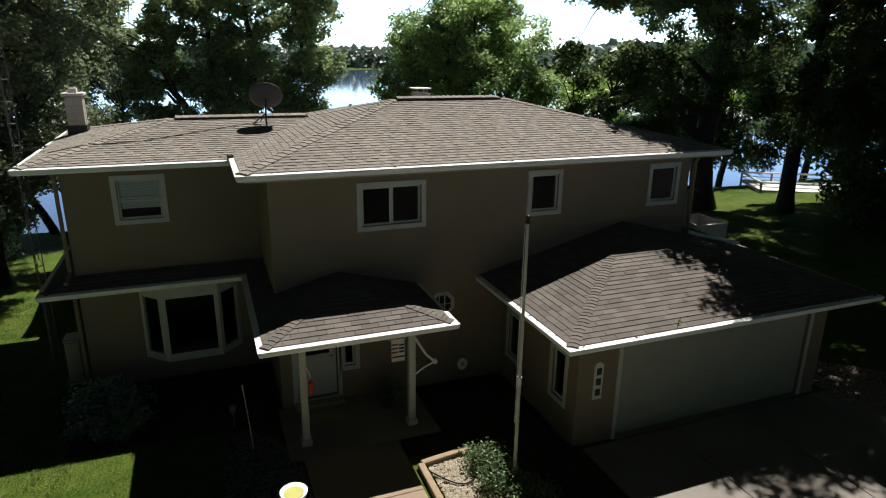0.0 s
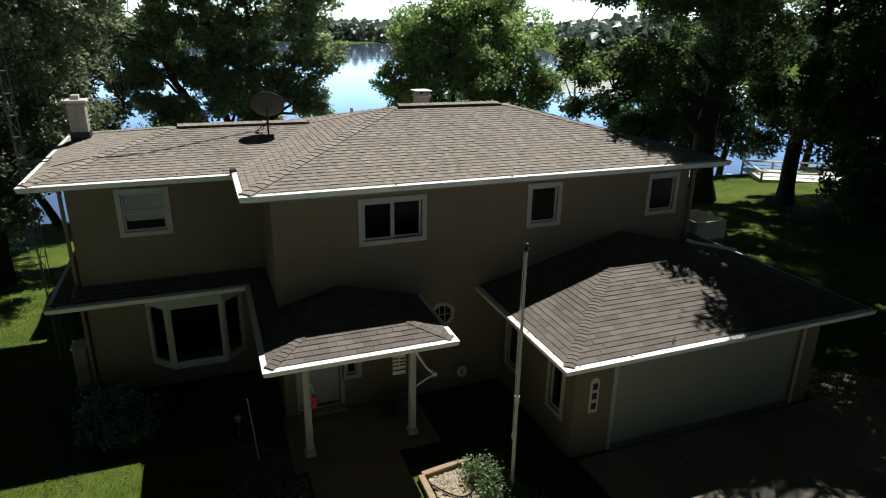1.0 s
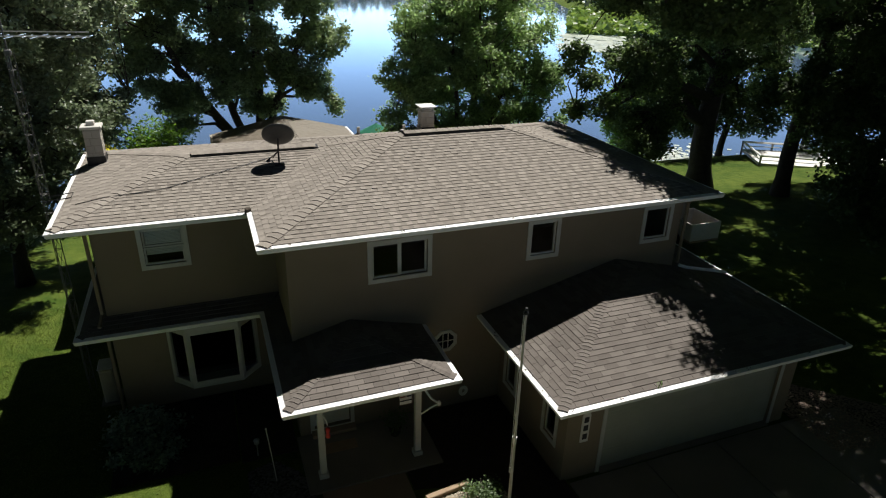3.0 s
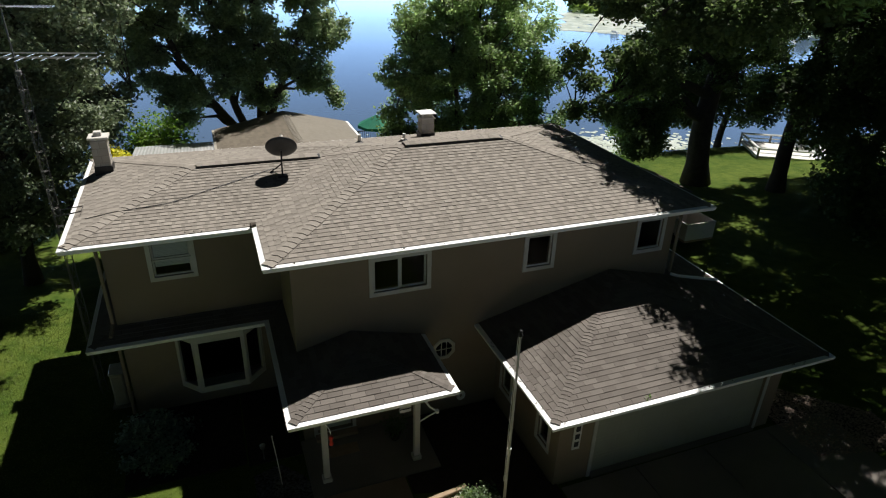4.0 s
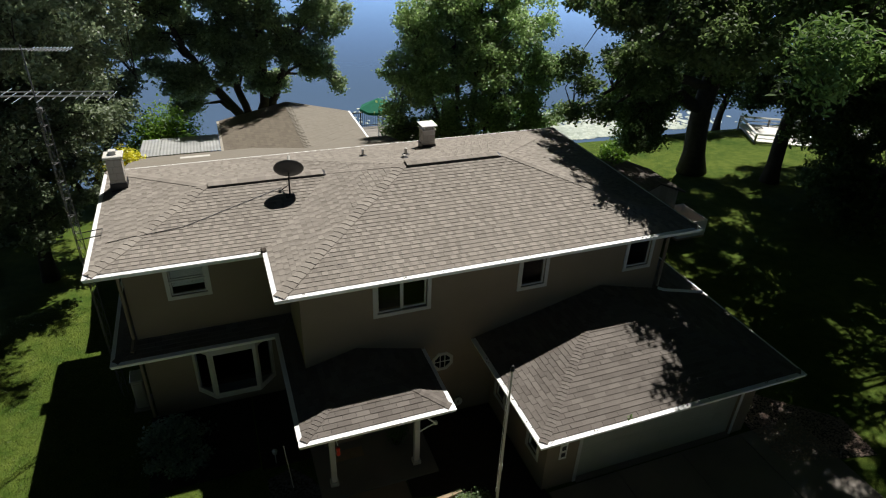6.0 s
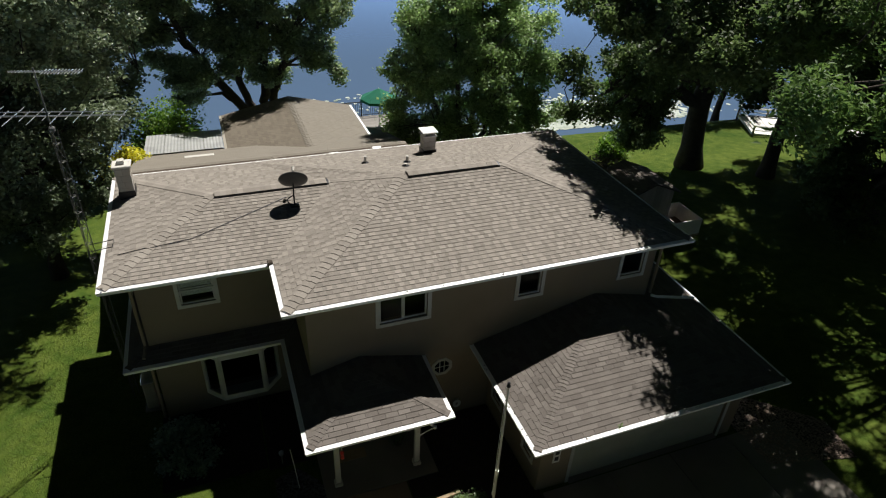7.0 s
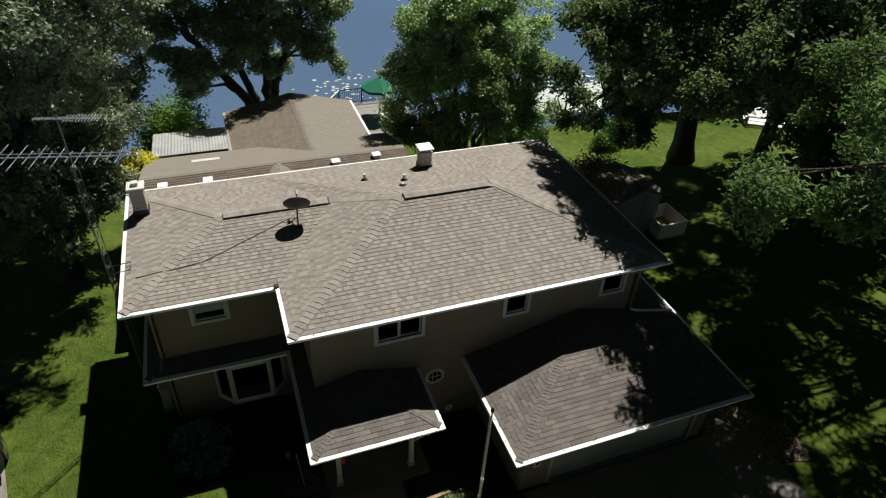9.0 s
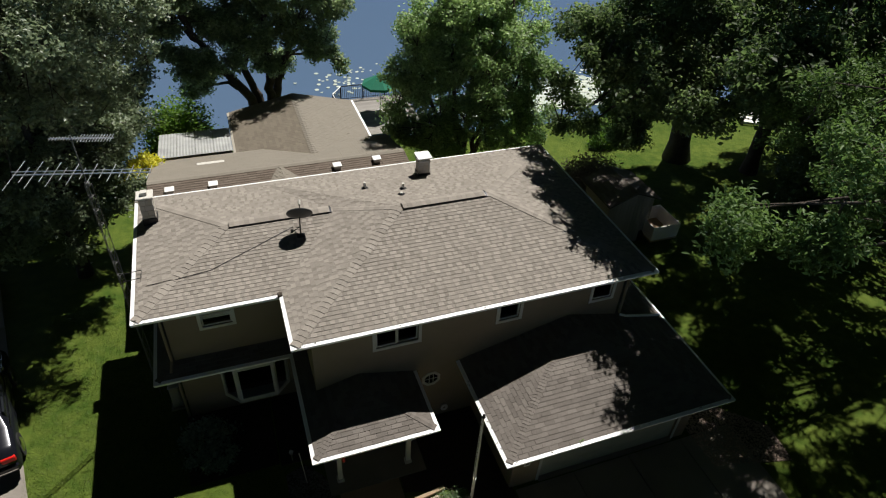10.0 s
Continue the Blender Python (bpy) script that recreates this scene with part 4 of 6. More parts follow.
# ---- trees and plants ----
def leaf_cloud(name, centres, size, material, parent=None, flat=0.8, aspect=0.66, seed=0, out=None):
    """Many small folded leaves in one mesh. centres: an array of places; out: the way each leaf faces, for tufts."""
    rng = np.random.default_rng(seed)
    n = len(centres)
    ax = rng.normal(size=(n, 3))
    ax[:, 2] = ax[:, 2] * 0.6 - 0.15
    ax /= np.linalg.norm(ax, axis=1)[:, None]
    up = rng.normal(size=(n, 3)) * flat + (0, 0, 1)
    if out is not None:
        up = out * 0.85 + (0, 0, 0.55) + rng.normal(size=(n, 3)) * 0.42
    side = np.cross(ax, up)
    side /= np.linalg.norm(side, axis=1)[:, None] + 1e-9
    nor = np.cross(side, ax)
    s = (size * rng.uniform(0.6, 1.35, n))[:, None]
    tipdrop = nor * s * -0.12
    verts = np.stack([centres - ax * s * 0.5, centres + side * s * aspect * 0.5 + nor * s * 0.10, centres + ax * s * 0.5 + tipdrop, centres - side * s * aspect * 0.5 + nor * s * 0.10], 1).reshape(-1, 3)
    k = np.arange(n)[:, None] * 4
    loops = np.concatenate([k + [0, 1, 2], k + [0, 2, 3]], 1).reshape(-1)
    me = bpy.data.meshes.new(name)
    me.vertices.add(n * 4)
    me.vertices.foreach_set("co", verts.ravel().astype(np.float32))
    me.loops.add(n * 6)
    me.loops.foreach_set("vertex_index", loops.astype(np.int32))
    me.polygons.add(n * 2)
    me.polygons.foreach_set("loop_start", np.arange(0, n * 6, 3, dtype=np.int32))
    me.update(calc_edges=True)
    me.materials.append(material)
    ob = new(name, me)
    hang(ob, parent)
    return ob


# where the sun comes through to the ground: x, y, radius
GLADES = [(17.9, 8.7, 0.75), (16.2, 7.1, 0.6), (20.7, 11.7, 0.55), (10.8, 6.6, 0.42), (9.9, 6.3, 0.3), (7.4, 6.2, 0.5), (13.2, 8.0, 0.3), (14.6, 7.5, 0.25), (17.1, 16.5, 0.4),
          (15.4, 12.3, 0.3), (22.3, 12.9, 0.6), (19.2, 14.6, 0.3), (17.2, 11.4, 0.3),
          (8.65, 6.4, 0.4), (8.9, 6.0, 0.4), (9.35, 5.7, 0.4), (9.45, 8.8, 0.4), (7.49, 6.67, 0.36), (6.89, 6.01, 0.36),
          (-5.3, 18.2, 0.45), (-6.3, 20.5, 0.5), (-6.3, 19.0, 0.45), (-6.9, 16.0, 0.5), (-7.6, 19.2, 0.5), (-6.3, 17.3, 0.5), (-6.9, 19.8, 0.4)]


def tree(base, trunks, lobes, leaves, size, material, label, seed, girth=0.35, clump=0.75, per=330, name="tree", lift=0.45, aspect=0.66, stems=()):
    """A tree: leaning tapered trunks, limbs to every clump of leaves, and a crown in ellipsoid lobes (x, y, z, rx, ry, rz, weight).
    stems: lines of (x, y, z, radius) in place of the trunks."""
    rng = np.random.default_rng(seed)
    th = thing(name, base, label, "tree")
    b = np.array(base, float)
    clumps = []
    weights = np.array([l[6] for l in lobes], float)
    total = max(8, leaves // per)
    for l, w in zip(lobes, weights / weights.sum()):
        k = max(3, int(total * w))
        d = rng.normal(size=(k, 3))
        d /= np.linalg.norm(d, axis=1)[:, None]
        r = rng.uniform(0.12, 1.0, k) ** 0.45
        r *= 1 + 0.32 * np.sin(d[:, 0] * 5 + seed) * np.cos(d[:, 1] * 4 - seed)
        clumps.append(np.array(l[:3]) + d * r[:, None] * np.array(l[3:6]))
    clumps = np.concatenate(clumps)
    fall = clumps[:, :2] - np.array(SUN_TO[:2]) * ((clumps[:, 2:3] - 0.05) / SUN_TO[2])
    for gx0, gy0, gr0 in GLADES:
        keep = np.hypot(fall[:, 0] - gx0, fall[:, 1] - gy0) > gr0
        clumps, fall = clumps[keep], fall[keep]
    mid = clumps.mean(0)
    bm = bmesh.new()
    nodes = []
    for line in stems:
        fine = [np.array(a) + (np.array(c) - np.array(a)) * f for a, c in zip(line, line[1:]) for f in (0.0, 0.25, 0.5, 0.75)] + [np.array(line[-1])]
        tube(bm, [p[:3] + rng.normal(size=3) * 0.05 for p in fine], [p[3] for p in fine], 9)
        nodes += [(p[:3], p[3]) for p in fine if p[2] > b[2] + 3.2]
    for i in range(0 if stems else trunks):
        ang = 2 * math.pi * i / max(1, trunks) + seed
        lean = 0.0 if trunks == 1 else 0.35
        top = b + (mid - b) * ((0.7, 0.7, 0.62) if trunks > 1 else (0.12, 0.12, 1.0)) + np.array([math.cos(ang), math.sin(ang), 0]) * (mid[2] - b[2]) * lean
        foot = b + np.array([math.cos(ang), math.sin(ang), 0]) * girth * (0 if trunks == 1 else 0.9) - (0, 0, 0.15)
        pts = []
        for s in np.linspace(0, 1, 9):
            p = foot + (top - foot) * s + np.array([math.sin(s * 5 + seed + i), math.cos(s * 4 + 2 * i), 0]) * 0.22 * s * (1 - s) * 4 * (0.5 + girth)
            p[:2] = foot[:2] + (p[:2] - foot[:2]) * s ** 0.5 if trunks > 1 else p[:2]
            pts.append(p)
            if s > 0.3:
                nodes.append((p, girth * (1 - 0.8 * s) / math.sqrt(trunks)))
        rad = [girth * (1.35 if s == 0 else 1 - (0.78 if trunks > 1 else 0.5) * s) / math.sqrt(trunks) for s in np.linspace(0, 1, 9)]
        tube(bm, pts, rad, 9)
    places = np.array([p for p, _ in nodes])
    main = rng.choice(len(clumps), max(6, min(34, len(clumps) // 6)), replace=False)
    ends = []
    for c in clumps[main]:
        cand = np.linalg.norm(places - c, axis=1) + 2.0 * np.maximum(0, places[:, 2] - c[2] + 0.5)
        p, r = nodes[int(cand.argmin())]
        knee = p + (c - p) * 0.5 + np.array([0, 0, lift * np.linalg.norm(c - p) * 0.3]) + rng.normal(size=3) * 0.15
        tube(bm, [p, p + (knee - p) * 0.5 + rng.normal(size=3) * 0.06, knee, knee + (c - knee) * 0.55, c], [r * 0.62, r * 0.5, r * 0.36, r * 0.22, 0.015], 6, False)
        ends += [knee, knee + (c - knee) * 0.55, c]
    ends = np.array(ends)
    for c in clumps:
        d = np.linalg.norm(ends - c, axis=1)
        e = ends[int(d.argmin())]
        if 0.3 < d.min() < 3.5:
            tube(bm, [e, (e + c) / 2 + rng.normal(size=3) * 0.12, c], [0.03, 0.02, 0.008], 4, False)
    part("trunk", bm, M_BARK, th, "dark rough bark", True)
    sizes = rng.uniform(0.6, 1.4, len(clumps))
    n = np.maximum(6, (per * sizes).astype(int))
    k = np.maximum(2, n // 9)
    sprigs = np.repeat(clumps, k, 0)
    d = rng.normal(size=(len(sprigs), 3))
    d /= np.linalg.norm(d, axis=1)[:, None]
    d *= (rng.uniform(0.2, 1.0, len(sprigs)) ** 0.5 * clump * np.repeat(sizes, k))[:, None] * (1, 1, 0.6)
    out = np.repeat(d / (np.linalg.norm(d, axis=1)[:, None] + 1e-9), 9, 0)
    sprigs = np.repeat(sprigs + d, 9, 0)
    leaf_cloud("crown", sprigs + rng.normal(size=sprigs.shape) * size * 0.75, size, material, th, aspect=aspect, seed=seed, out=out)
    return th


def bush(base, rx, ry, h, leaves, size, material, label, seed, name="shrub", category="shrub"):
    rng = np.random.default_rng(seed)
    th = thing(name, base, label, category)
    bm = bmesh.new()
    b = Vector(base)
    tips = []
    for i in range(14):
        a, r = rng.uniform(0, 6.28), rng.uniform(0.2, 0.95)
        tip = b + Vector((math.cos(a) * r * rx, math.sin(a) * r * ry, h * rng.uniform(0.55, 0.95) * (1 - 0.3 * r)))
        tube(bm, [b + Vector((math.cos(a) * 0.08, math.sin(a) * 0.08, -0.05)), b + (tip - b) * 0.5 + Vector((0, 0, 0.05)), tip], [0.025, 0.016, 0.006], 5, False)
        tips.append(tip)
    part("stem", bm, M_BARK, th)
    k = max(8, leaves // 60)
    d = rng.normal(size=(k, 3))
    d /= np.linalg.norm(d, axis=1)[:, None]
    d[:, 2] = np.abs(d[:, 2])
    cl = np.array(base) + d * (rng.uniform(0.3, 1, k) ** 0.5)[:, None] * (rx, ry, h)
    cen = np.repeat(cl, 60, 0) + rng.normal(size=(k * 60, 3)) * min(rx, ry, h) * 0.22
    cen[:, 2] = np.maximum(cen[:, 2], base[2] + 0.03)
    leaf_cloud("foliage", cen, size, material, th, seed=seed, flat=0.6)
    return th


tree((11.0, 25.8, -0.4), 5, [(11.0, 25.6, 5.6, 3.3, 2.7, 3.3, 2.4), (11.6, 25.7, 8.4, 2.6, 2.2, 1.5, 1.0), (9.2, 25.5, 7.3, 1.6, 1.5, 1.4, 0.45), (13.2, 25.4, 3.0, 2.0, 1.9, 1.5, 0.5), (9.2, 25.3, 2.7, 1.8, 1.6, 1.1, 0.4), (7.6, 25.4, 3.6, 0.9, 0.9, 0.8, 0.13), (7.9, 25.4, 5.7, 0.9, 0.9, 1.2, 0.18), (14.4, 25.2, 5.2, 0.9, 1.1, 1.4, 0.25)], 125000, 0.135, L_MAPLE,
     "broad green maple with several slender stems", 11, 0.34, 0.46, 240,
     stems=[[(10.8, 25.8, -0.6, 0.17), (10.3, 25.6, 1.8, 0.13), (9.2, 25.3, 4.4, 0.09), (8.3, 25.3, 6.8, 0.03)], [(10.9, 25.7, -0.6, 0.17), (10.7, 25.4, 2.0, 0.13), (10.1, 24.9, 5.0, 0.09), (9.9, 25.0, 8.2, 0.03)], [(11.0, 25.8, -0.6, 0.19), (11.1, 25.5, 2.2, 0.14), (11.2, 25.2, 5.4, 0.09), (11.3, 25.4, 9.0, 0.03)],
            [(11.1, 25.7, -0.6, 0.17), (11.5, 25.3, 2.0, 0.13), (12.2, 24.9, 5.0, 0.09), (12.6, 25.2, 8.2, 0.03)], [(11.2, 25.8, -0.6, 0.16), (12.0, 25.6, 1.8, 0.12), (13.2, 25.4, 4.2, 0.08), (14.2, 25.4, 6.6, 0.03)]])
tree((2.3, 34.8, -2.2), 4, [(-1.2, 34.0, 2.5, 0.7, 0.7, 0.7, 0.16), (-0.5, 33.6, 3.8, 1.6, 1.2, 0.7, 0.75), (-1.6, 35.0, 6.2, 1.7, 1.5, 1.4, 1.1), (2.2, 35.0, 4.7, 2.1, 1.6, 1.6, 1.2), (0.5, 34.6, 5.6, 1.2, 1.2, 1.1, 0.45), (2.4, 35.0, 7.4, 2.4, 2.0, 1.5, 1.1), (6.2, 34.6, 6.5, 1.4, 1.3, 1.3, 0.65), (5.7, 34.2, 4.1, 1.4, 1.2, 0.7, 0.45), (6.6, 34.0, 3.0, 0.45, 0.5, 0.5, 0.08), (4.5, 34.6, 5.2, 1.1, 1.1, 1.0, 0.4), (2.2, 35.4, 10.4, 4.2, 2.8, 1.6, 1.7), (-2.5, 34.6, 4.8, 1.2, 1.1, 1.1, 0.4), (3.2, 34.8, 2.9, 1.0, 0.9, 0.6, 0.28), (-4.6, 35.6, 8.0, 2.4, 2.0, 2.6, 0.9), (-0.8, 34.2, 8.6, 1.8, 1.5, 1.3, 0.7), (5.2, 34.4, 8.6, 1.6, 1.5, 1.2, 0.65), (4.9, 31.9, 10.0, 1.3, 1.3, 0.7, 0.5), (5.9, 32.6, 9.6, 0.9, 0.9, 0.6, 0.25), (2.5, 31.1, 10.3, 1.0, 0.8, 0.6, 0.25)], 126000, 0.18, L_OAK,
     "large dark oak with splayed trunks at the lake shore", 23, 0.4, 0.46, 260,
     stems=[[(2.0, 34.8, -2.4, 0.36), (1.7, 34.8, 1.0, 0.27), (0.2, 34.6, 3.2, 0.22), (-1.2, 34.4, 5.8, 0.14), (-2.0, 34.6, 8.4, 0.07)], [(2.2, 35.1, -2.4, 0.32), (2.1, 35.1, 1.0, 0.23), (1.5, 35.1, 2.6, 0.20), (0.8, 35.2, 7.0, 0.12), (1.2, 35.4, 10.4, 0.06)],
            [(2.5, 34.8, -2.4, 0.36), (2.7, 34.8, 1.2, 0.27), (2.9, 34.8, 2.6, 0.24), (2.9, 34.9, 7.2, 0.15), (2.7, 35.4, 10.8, 0.07)], [(2.7, 34.9, -2.4, 0.32), (3.1, 34.9, 1.4, 0.25), (3.5, 34.8, 2.6, 0.21), (4.9, 34.7, 5.4, 0.13), (5.8, 34.6, 8.4, 0.06)]])
tree((-6.3, 22.4, 0.0), 1, [(-5.3, 24.0, 9.2, 3.2, 2.8, 5.2, 3), (-5.2, 24.3, 4.2, 2.2, 2.0, 2.8, 1.4), (-8.0, 24.5, 8.0, 3.0, 3.0, 5.0, 2), (-4.4, 21.9, 9.8, 1.8, 1.6, 2.8, 0.8), (-8.8, 20.4, 9.6, 2.8, 2.4, 3.0, 1.2), (-7.2, 25.0, 2.6, 2.4, 1.8, 2.0, 0.8), (-2.9, 23.4, 9.6, 2.0, 1.8, 2.8, 0.9), (-4.8, 20.3, 9.2, 1.9, 1.7, 2.2, 0.7), (-6.4, 20.6, 4.4, 2.0, 1.5, 2.0, 0.7), (-8.6, 20.4, 4.2, 2.2, 1.7, 2.4, 0.7), (-5.1, 21.0, 3.2, 1.1, 1.1, 1.3, 0.3), (-2.0, 21.6, 12.8, 1.3, 1.2, 1.2, 0.4)], 145000, 0.15, L_ASH,
     "tall grey-green tree with drooping foliage beside the house", 31, 0.24, 0.66, 380)
tree((-10.5, 28.0, 0.0), 1, [(-10.0, 28.5, 9.0, 4.6, 4.2, 7.0, 3), (-13.0, 25.5, 8.0, 3.6, 3.6, 6.0, 2), (-9.0, 27.5, 3.0, 3.4, 2.6, 2.8, 1.2)], 42000, 0.23, L_ASH,
     "dense tall tree on the plot boundary", 37, 0.42, 0.9)
tree((-6.0, 31.0, -1.0), 2, [(-5.6, 31.2, 6.0, 2.6, 2.4, 5.6, 3), (-7.6, 33.5, 8.5, 3.6, 3.0, 7.0, 2), (-4.2, 31.5, 11.0, 2.6, 2.2, 3.0, 1)], 55000, 0.19, L_ASH, "shore tree with mixed green foliage", 41, 0.3, 0.75)
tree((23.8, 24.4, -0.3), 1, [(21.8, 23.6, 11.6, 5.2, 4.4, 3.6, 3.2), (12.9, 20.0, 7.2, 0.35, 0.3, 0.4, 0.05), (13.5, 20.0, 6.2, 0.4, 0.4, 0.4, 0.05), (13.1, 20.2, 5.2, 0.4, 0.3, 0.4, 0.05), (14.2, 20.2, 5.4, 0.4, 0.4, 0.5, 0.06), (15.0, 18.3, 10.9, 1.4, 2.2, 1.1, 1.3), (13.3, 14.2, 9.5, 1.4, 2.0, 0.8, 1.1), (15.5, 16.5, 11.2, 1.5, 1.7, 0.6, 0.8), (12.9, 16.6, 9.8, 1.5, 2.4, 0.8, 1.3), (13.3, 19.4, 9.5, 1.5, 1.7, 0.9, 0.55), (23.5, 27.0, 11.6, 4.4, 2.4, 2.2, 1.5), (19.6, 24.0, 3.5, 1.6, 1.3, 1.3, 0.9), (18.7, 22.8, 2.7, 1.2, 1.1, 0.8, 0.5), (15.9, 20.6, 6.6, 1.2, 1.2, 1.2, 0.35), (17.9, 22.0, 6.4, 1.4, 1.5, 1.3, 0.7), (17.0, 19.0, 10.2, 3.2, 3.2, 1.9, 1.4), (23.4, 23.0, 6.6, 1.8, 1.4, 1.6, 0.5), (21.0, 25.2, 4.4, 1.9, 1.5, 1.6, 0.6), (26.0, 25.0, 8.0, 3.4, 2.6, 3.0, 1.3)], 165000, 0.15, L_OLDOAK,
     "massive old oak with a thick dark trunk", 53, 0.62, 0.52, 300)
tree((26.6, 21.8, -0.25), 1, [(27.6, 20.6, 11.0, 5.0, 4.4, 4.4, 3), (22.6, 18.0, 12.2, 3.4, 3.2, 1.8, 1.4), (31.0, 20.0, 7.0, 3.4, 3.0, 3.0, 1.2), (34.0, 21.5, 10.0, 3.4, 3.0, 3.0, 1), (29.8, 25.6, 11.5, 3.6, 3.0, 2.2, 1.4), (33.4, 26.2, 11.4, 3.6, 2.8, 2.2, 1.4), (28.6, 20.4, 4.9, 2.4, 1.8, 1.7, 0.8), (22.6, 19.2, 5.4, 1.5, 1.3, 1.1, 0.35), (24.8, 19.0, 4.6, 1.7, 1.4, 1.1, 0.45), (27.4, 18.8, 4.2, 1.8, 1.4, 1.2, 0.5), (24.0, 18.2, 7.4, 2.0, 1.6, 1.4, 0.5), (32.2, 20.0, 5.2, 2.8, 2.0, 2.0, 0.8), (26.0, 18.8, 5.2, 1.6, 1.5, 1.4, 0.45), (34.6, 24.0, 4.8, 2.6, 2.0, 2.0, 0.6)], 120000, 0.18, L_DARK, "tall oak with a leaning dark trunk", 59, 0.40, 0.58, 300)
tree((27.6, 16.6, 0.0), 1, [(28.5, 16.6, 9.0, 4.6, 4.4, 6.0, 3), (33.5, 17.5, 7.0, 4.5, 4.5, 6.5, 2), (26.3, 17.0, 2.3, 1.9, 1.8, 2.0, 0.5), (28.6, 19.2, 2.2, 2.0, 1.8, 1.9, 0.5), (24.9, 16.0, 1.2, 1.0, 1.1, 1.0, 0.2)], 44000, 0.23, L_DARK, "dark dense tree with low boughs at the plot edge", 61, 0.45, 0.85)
tree((15.4, 3.0, 0.0), 1, [(12.8, 7.4, 10.9, 1.3, 1.4, 0.8, 0.25), (15.6, 9.2, 11.0, 3.6, 3.2, 1.8, 2.1), (19.0, 10.6, 11.5, 3.0, 3.2, 2.4, 1.5),
     (8.3, 6.6, 10.85, 0.6, 0.55, 0.4, 0.16), (9.3, 5.5, 10.95, 0.65, 0.55, 0.4, 0.16), (10.4, 6.0, 11.2, 0.5, 0.5, 0.3, 0.06), (10.6, 5.8, 12.4, 1.2, 1.0, 0.8, 0.15), (12.6, 5.4, 12.0, 2.2, 1.8, 1.6, 0.7)], 80000, 0.12, L_NEAR,
     "spreading oak that shades the garage roof", 67, 0.42, 0.34, 260, aspect=0.4)
# lobes above z 14 are out of view, added to shade the crowns below
tree((27.5, 12.6, 0.0), 1, [(26.4, 12.6, 11.0, 3.4, 4.0, 2.8, 1.8), (24.0, 16.0, 12.0, 3.0, 2.4, 1.8, 1.0), (22.4, 8.6, 10.5, 2.8, 2.8, 1.8, 1.6), (20.2, 18.0, 11.4, 2.8, 2.6, 1.7, 1.1), (22.5, 4.5, 9.5, 2.8, 2.4, 2.0, 1.2), (19.8, 14.4, 11.2, 2.6, 2.0, 1.6, 1.5), (16.2, 13.4, 10.8, 2.4, 2.2, 1.2, 1.6), (14.6, 11.6, 11.0, 2.1, 1.9, 1.0, 1.3), (19.4, 11.6, 10.2, 2.2, 1.7, 1.2, 0.35), (18.8, 14.6, 14.9, 2.8, 2.8, 0.9, 1.3), (22.0, 18.6, 14.8, 3.2, 3.0, 1.0, 1.4), (23.4, 12.0, 14.6, 3.0, 3.0, 1.0, 1.1), (16.7, 13.4, 14.6, 1.6, 1.5, 0.5, 0.8), (15.3, 17.2, 14.6, 1.4, 1.8, 0.5, 0.8)], 100000, 0.17, L_DARK, "broad oak at the side of the driveway, unseen high crown added for shade", 127, 0.42, 0.7, 300)
tree((28.5, 35.0, -2.6), 1, [(31.6, 35.2, 5.0, 2.6, 2.0, 3.6, 1), (31.6, 34.4, 1.8, 2.4, 1.5, 2.2, 0.4)], 27000, 0.22, L_DARK, "shore tree against the water", 107, 0.26, 0.9)
tree((26.8, 34.6, -2.6), 2, [(26.8, 34.6, 0.5, 1.8, 1.5, 1.8, 1), (25.9, 34.4, 2.5, 1.0, 0.9, 0.9, 0.3), (28.2, 34.6, 1.6, 1.1, 1.0, 1.2, 0.35)], 26000, 0.16, L_BRIGHT, "sunlit young tree at the lake shore", 149, 0.14, 0.45, 200)
tree((34.5, 34.0, -2.4), 1, [(34.5, 34.2, 5.6, 4.2, 2.4, 5.0, 1), (35.4, 33.6, 1.2, 3.0, 1.6, 1.9, 0.35), (39.0, 33.2, 2.0, 2.6, 1.5, 2.2, 0.4)], 28000, 0.22, L_DARK, "shore tree against the water", 131, 0.26, 0.9)
tree((42.5, 22.5, -0.3), 1, [(42.5, 22.5, 6.5, 5.0, 4.2, 6.5, 1)], 24000, 0.27, L_DARK, "dense tree at the edge of the lawn", 109, 0.35, 1.0)
tree((41.5, 33.0, -2.2), 1, [(41.5, 33.2, 6.0, 4.4, 2.6, 5.0, 1), (43.5, 32.6, 1.6, 3.2, 1.6, 2.2, 0.35)], 19000, 0.24, L_DARK, "shore tree against the water", 113, 0.28, 0.9)
tree((-3.5, 24.8, 0.0), 3, [(-3.4, 24.6, 2.85, 0.7, 0.65, 0.65, 1)], 15000, 0.12, L_YELLOW, "slender shrub with golden-yellow foliage", 73, 0.07, 0.3, 60, "golden_shrub")
bush((20.9, 27.4, -0.5), 0.9, 0.8, 1.1, 3200, 0.13, L_BRIGHT, "bright green young tree at the shore", 71, "sapling", "tree")
bush((-2.2, 30.0, -1.0), 1.9, 1.3, 4.6, 20000, 0.15, L_BRIGHT, "large bright green lilac bush", 79)
bush((16.9, 22.6, -0.2), 1.9, 1.5, 1.6, 9000, 0.13, L_BRUSH, "brown brushwood mound beside the shed", 137, "brush_pile", "brush pile")
bush((8.2, 24.2, -0.3), 1.1, 0.9, 2.0, 2600, 0.13, L_BRIGHT, "light green shrub beside the rear wing", 83)
bush((-2.1, 12.85, 0.05), 0.75, 0.6, 0.55, 2400, 0.095, L_HOSTA, "broad blue-green leafy plants in the bed below the bay window", 89)
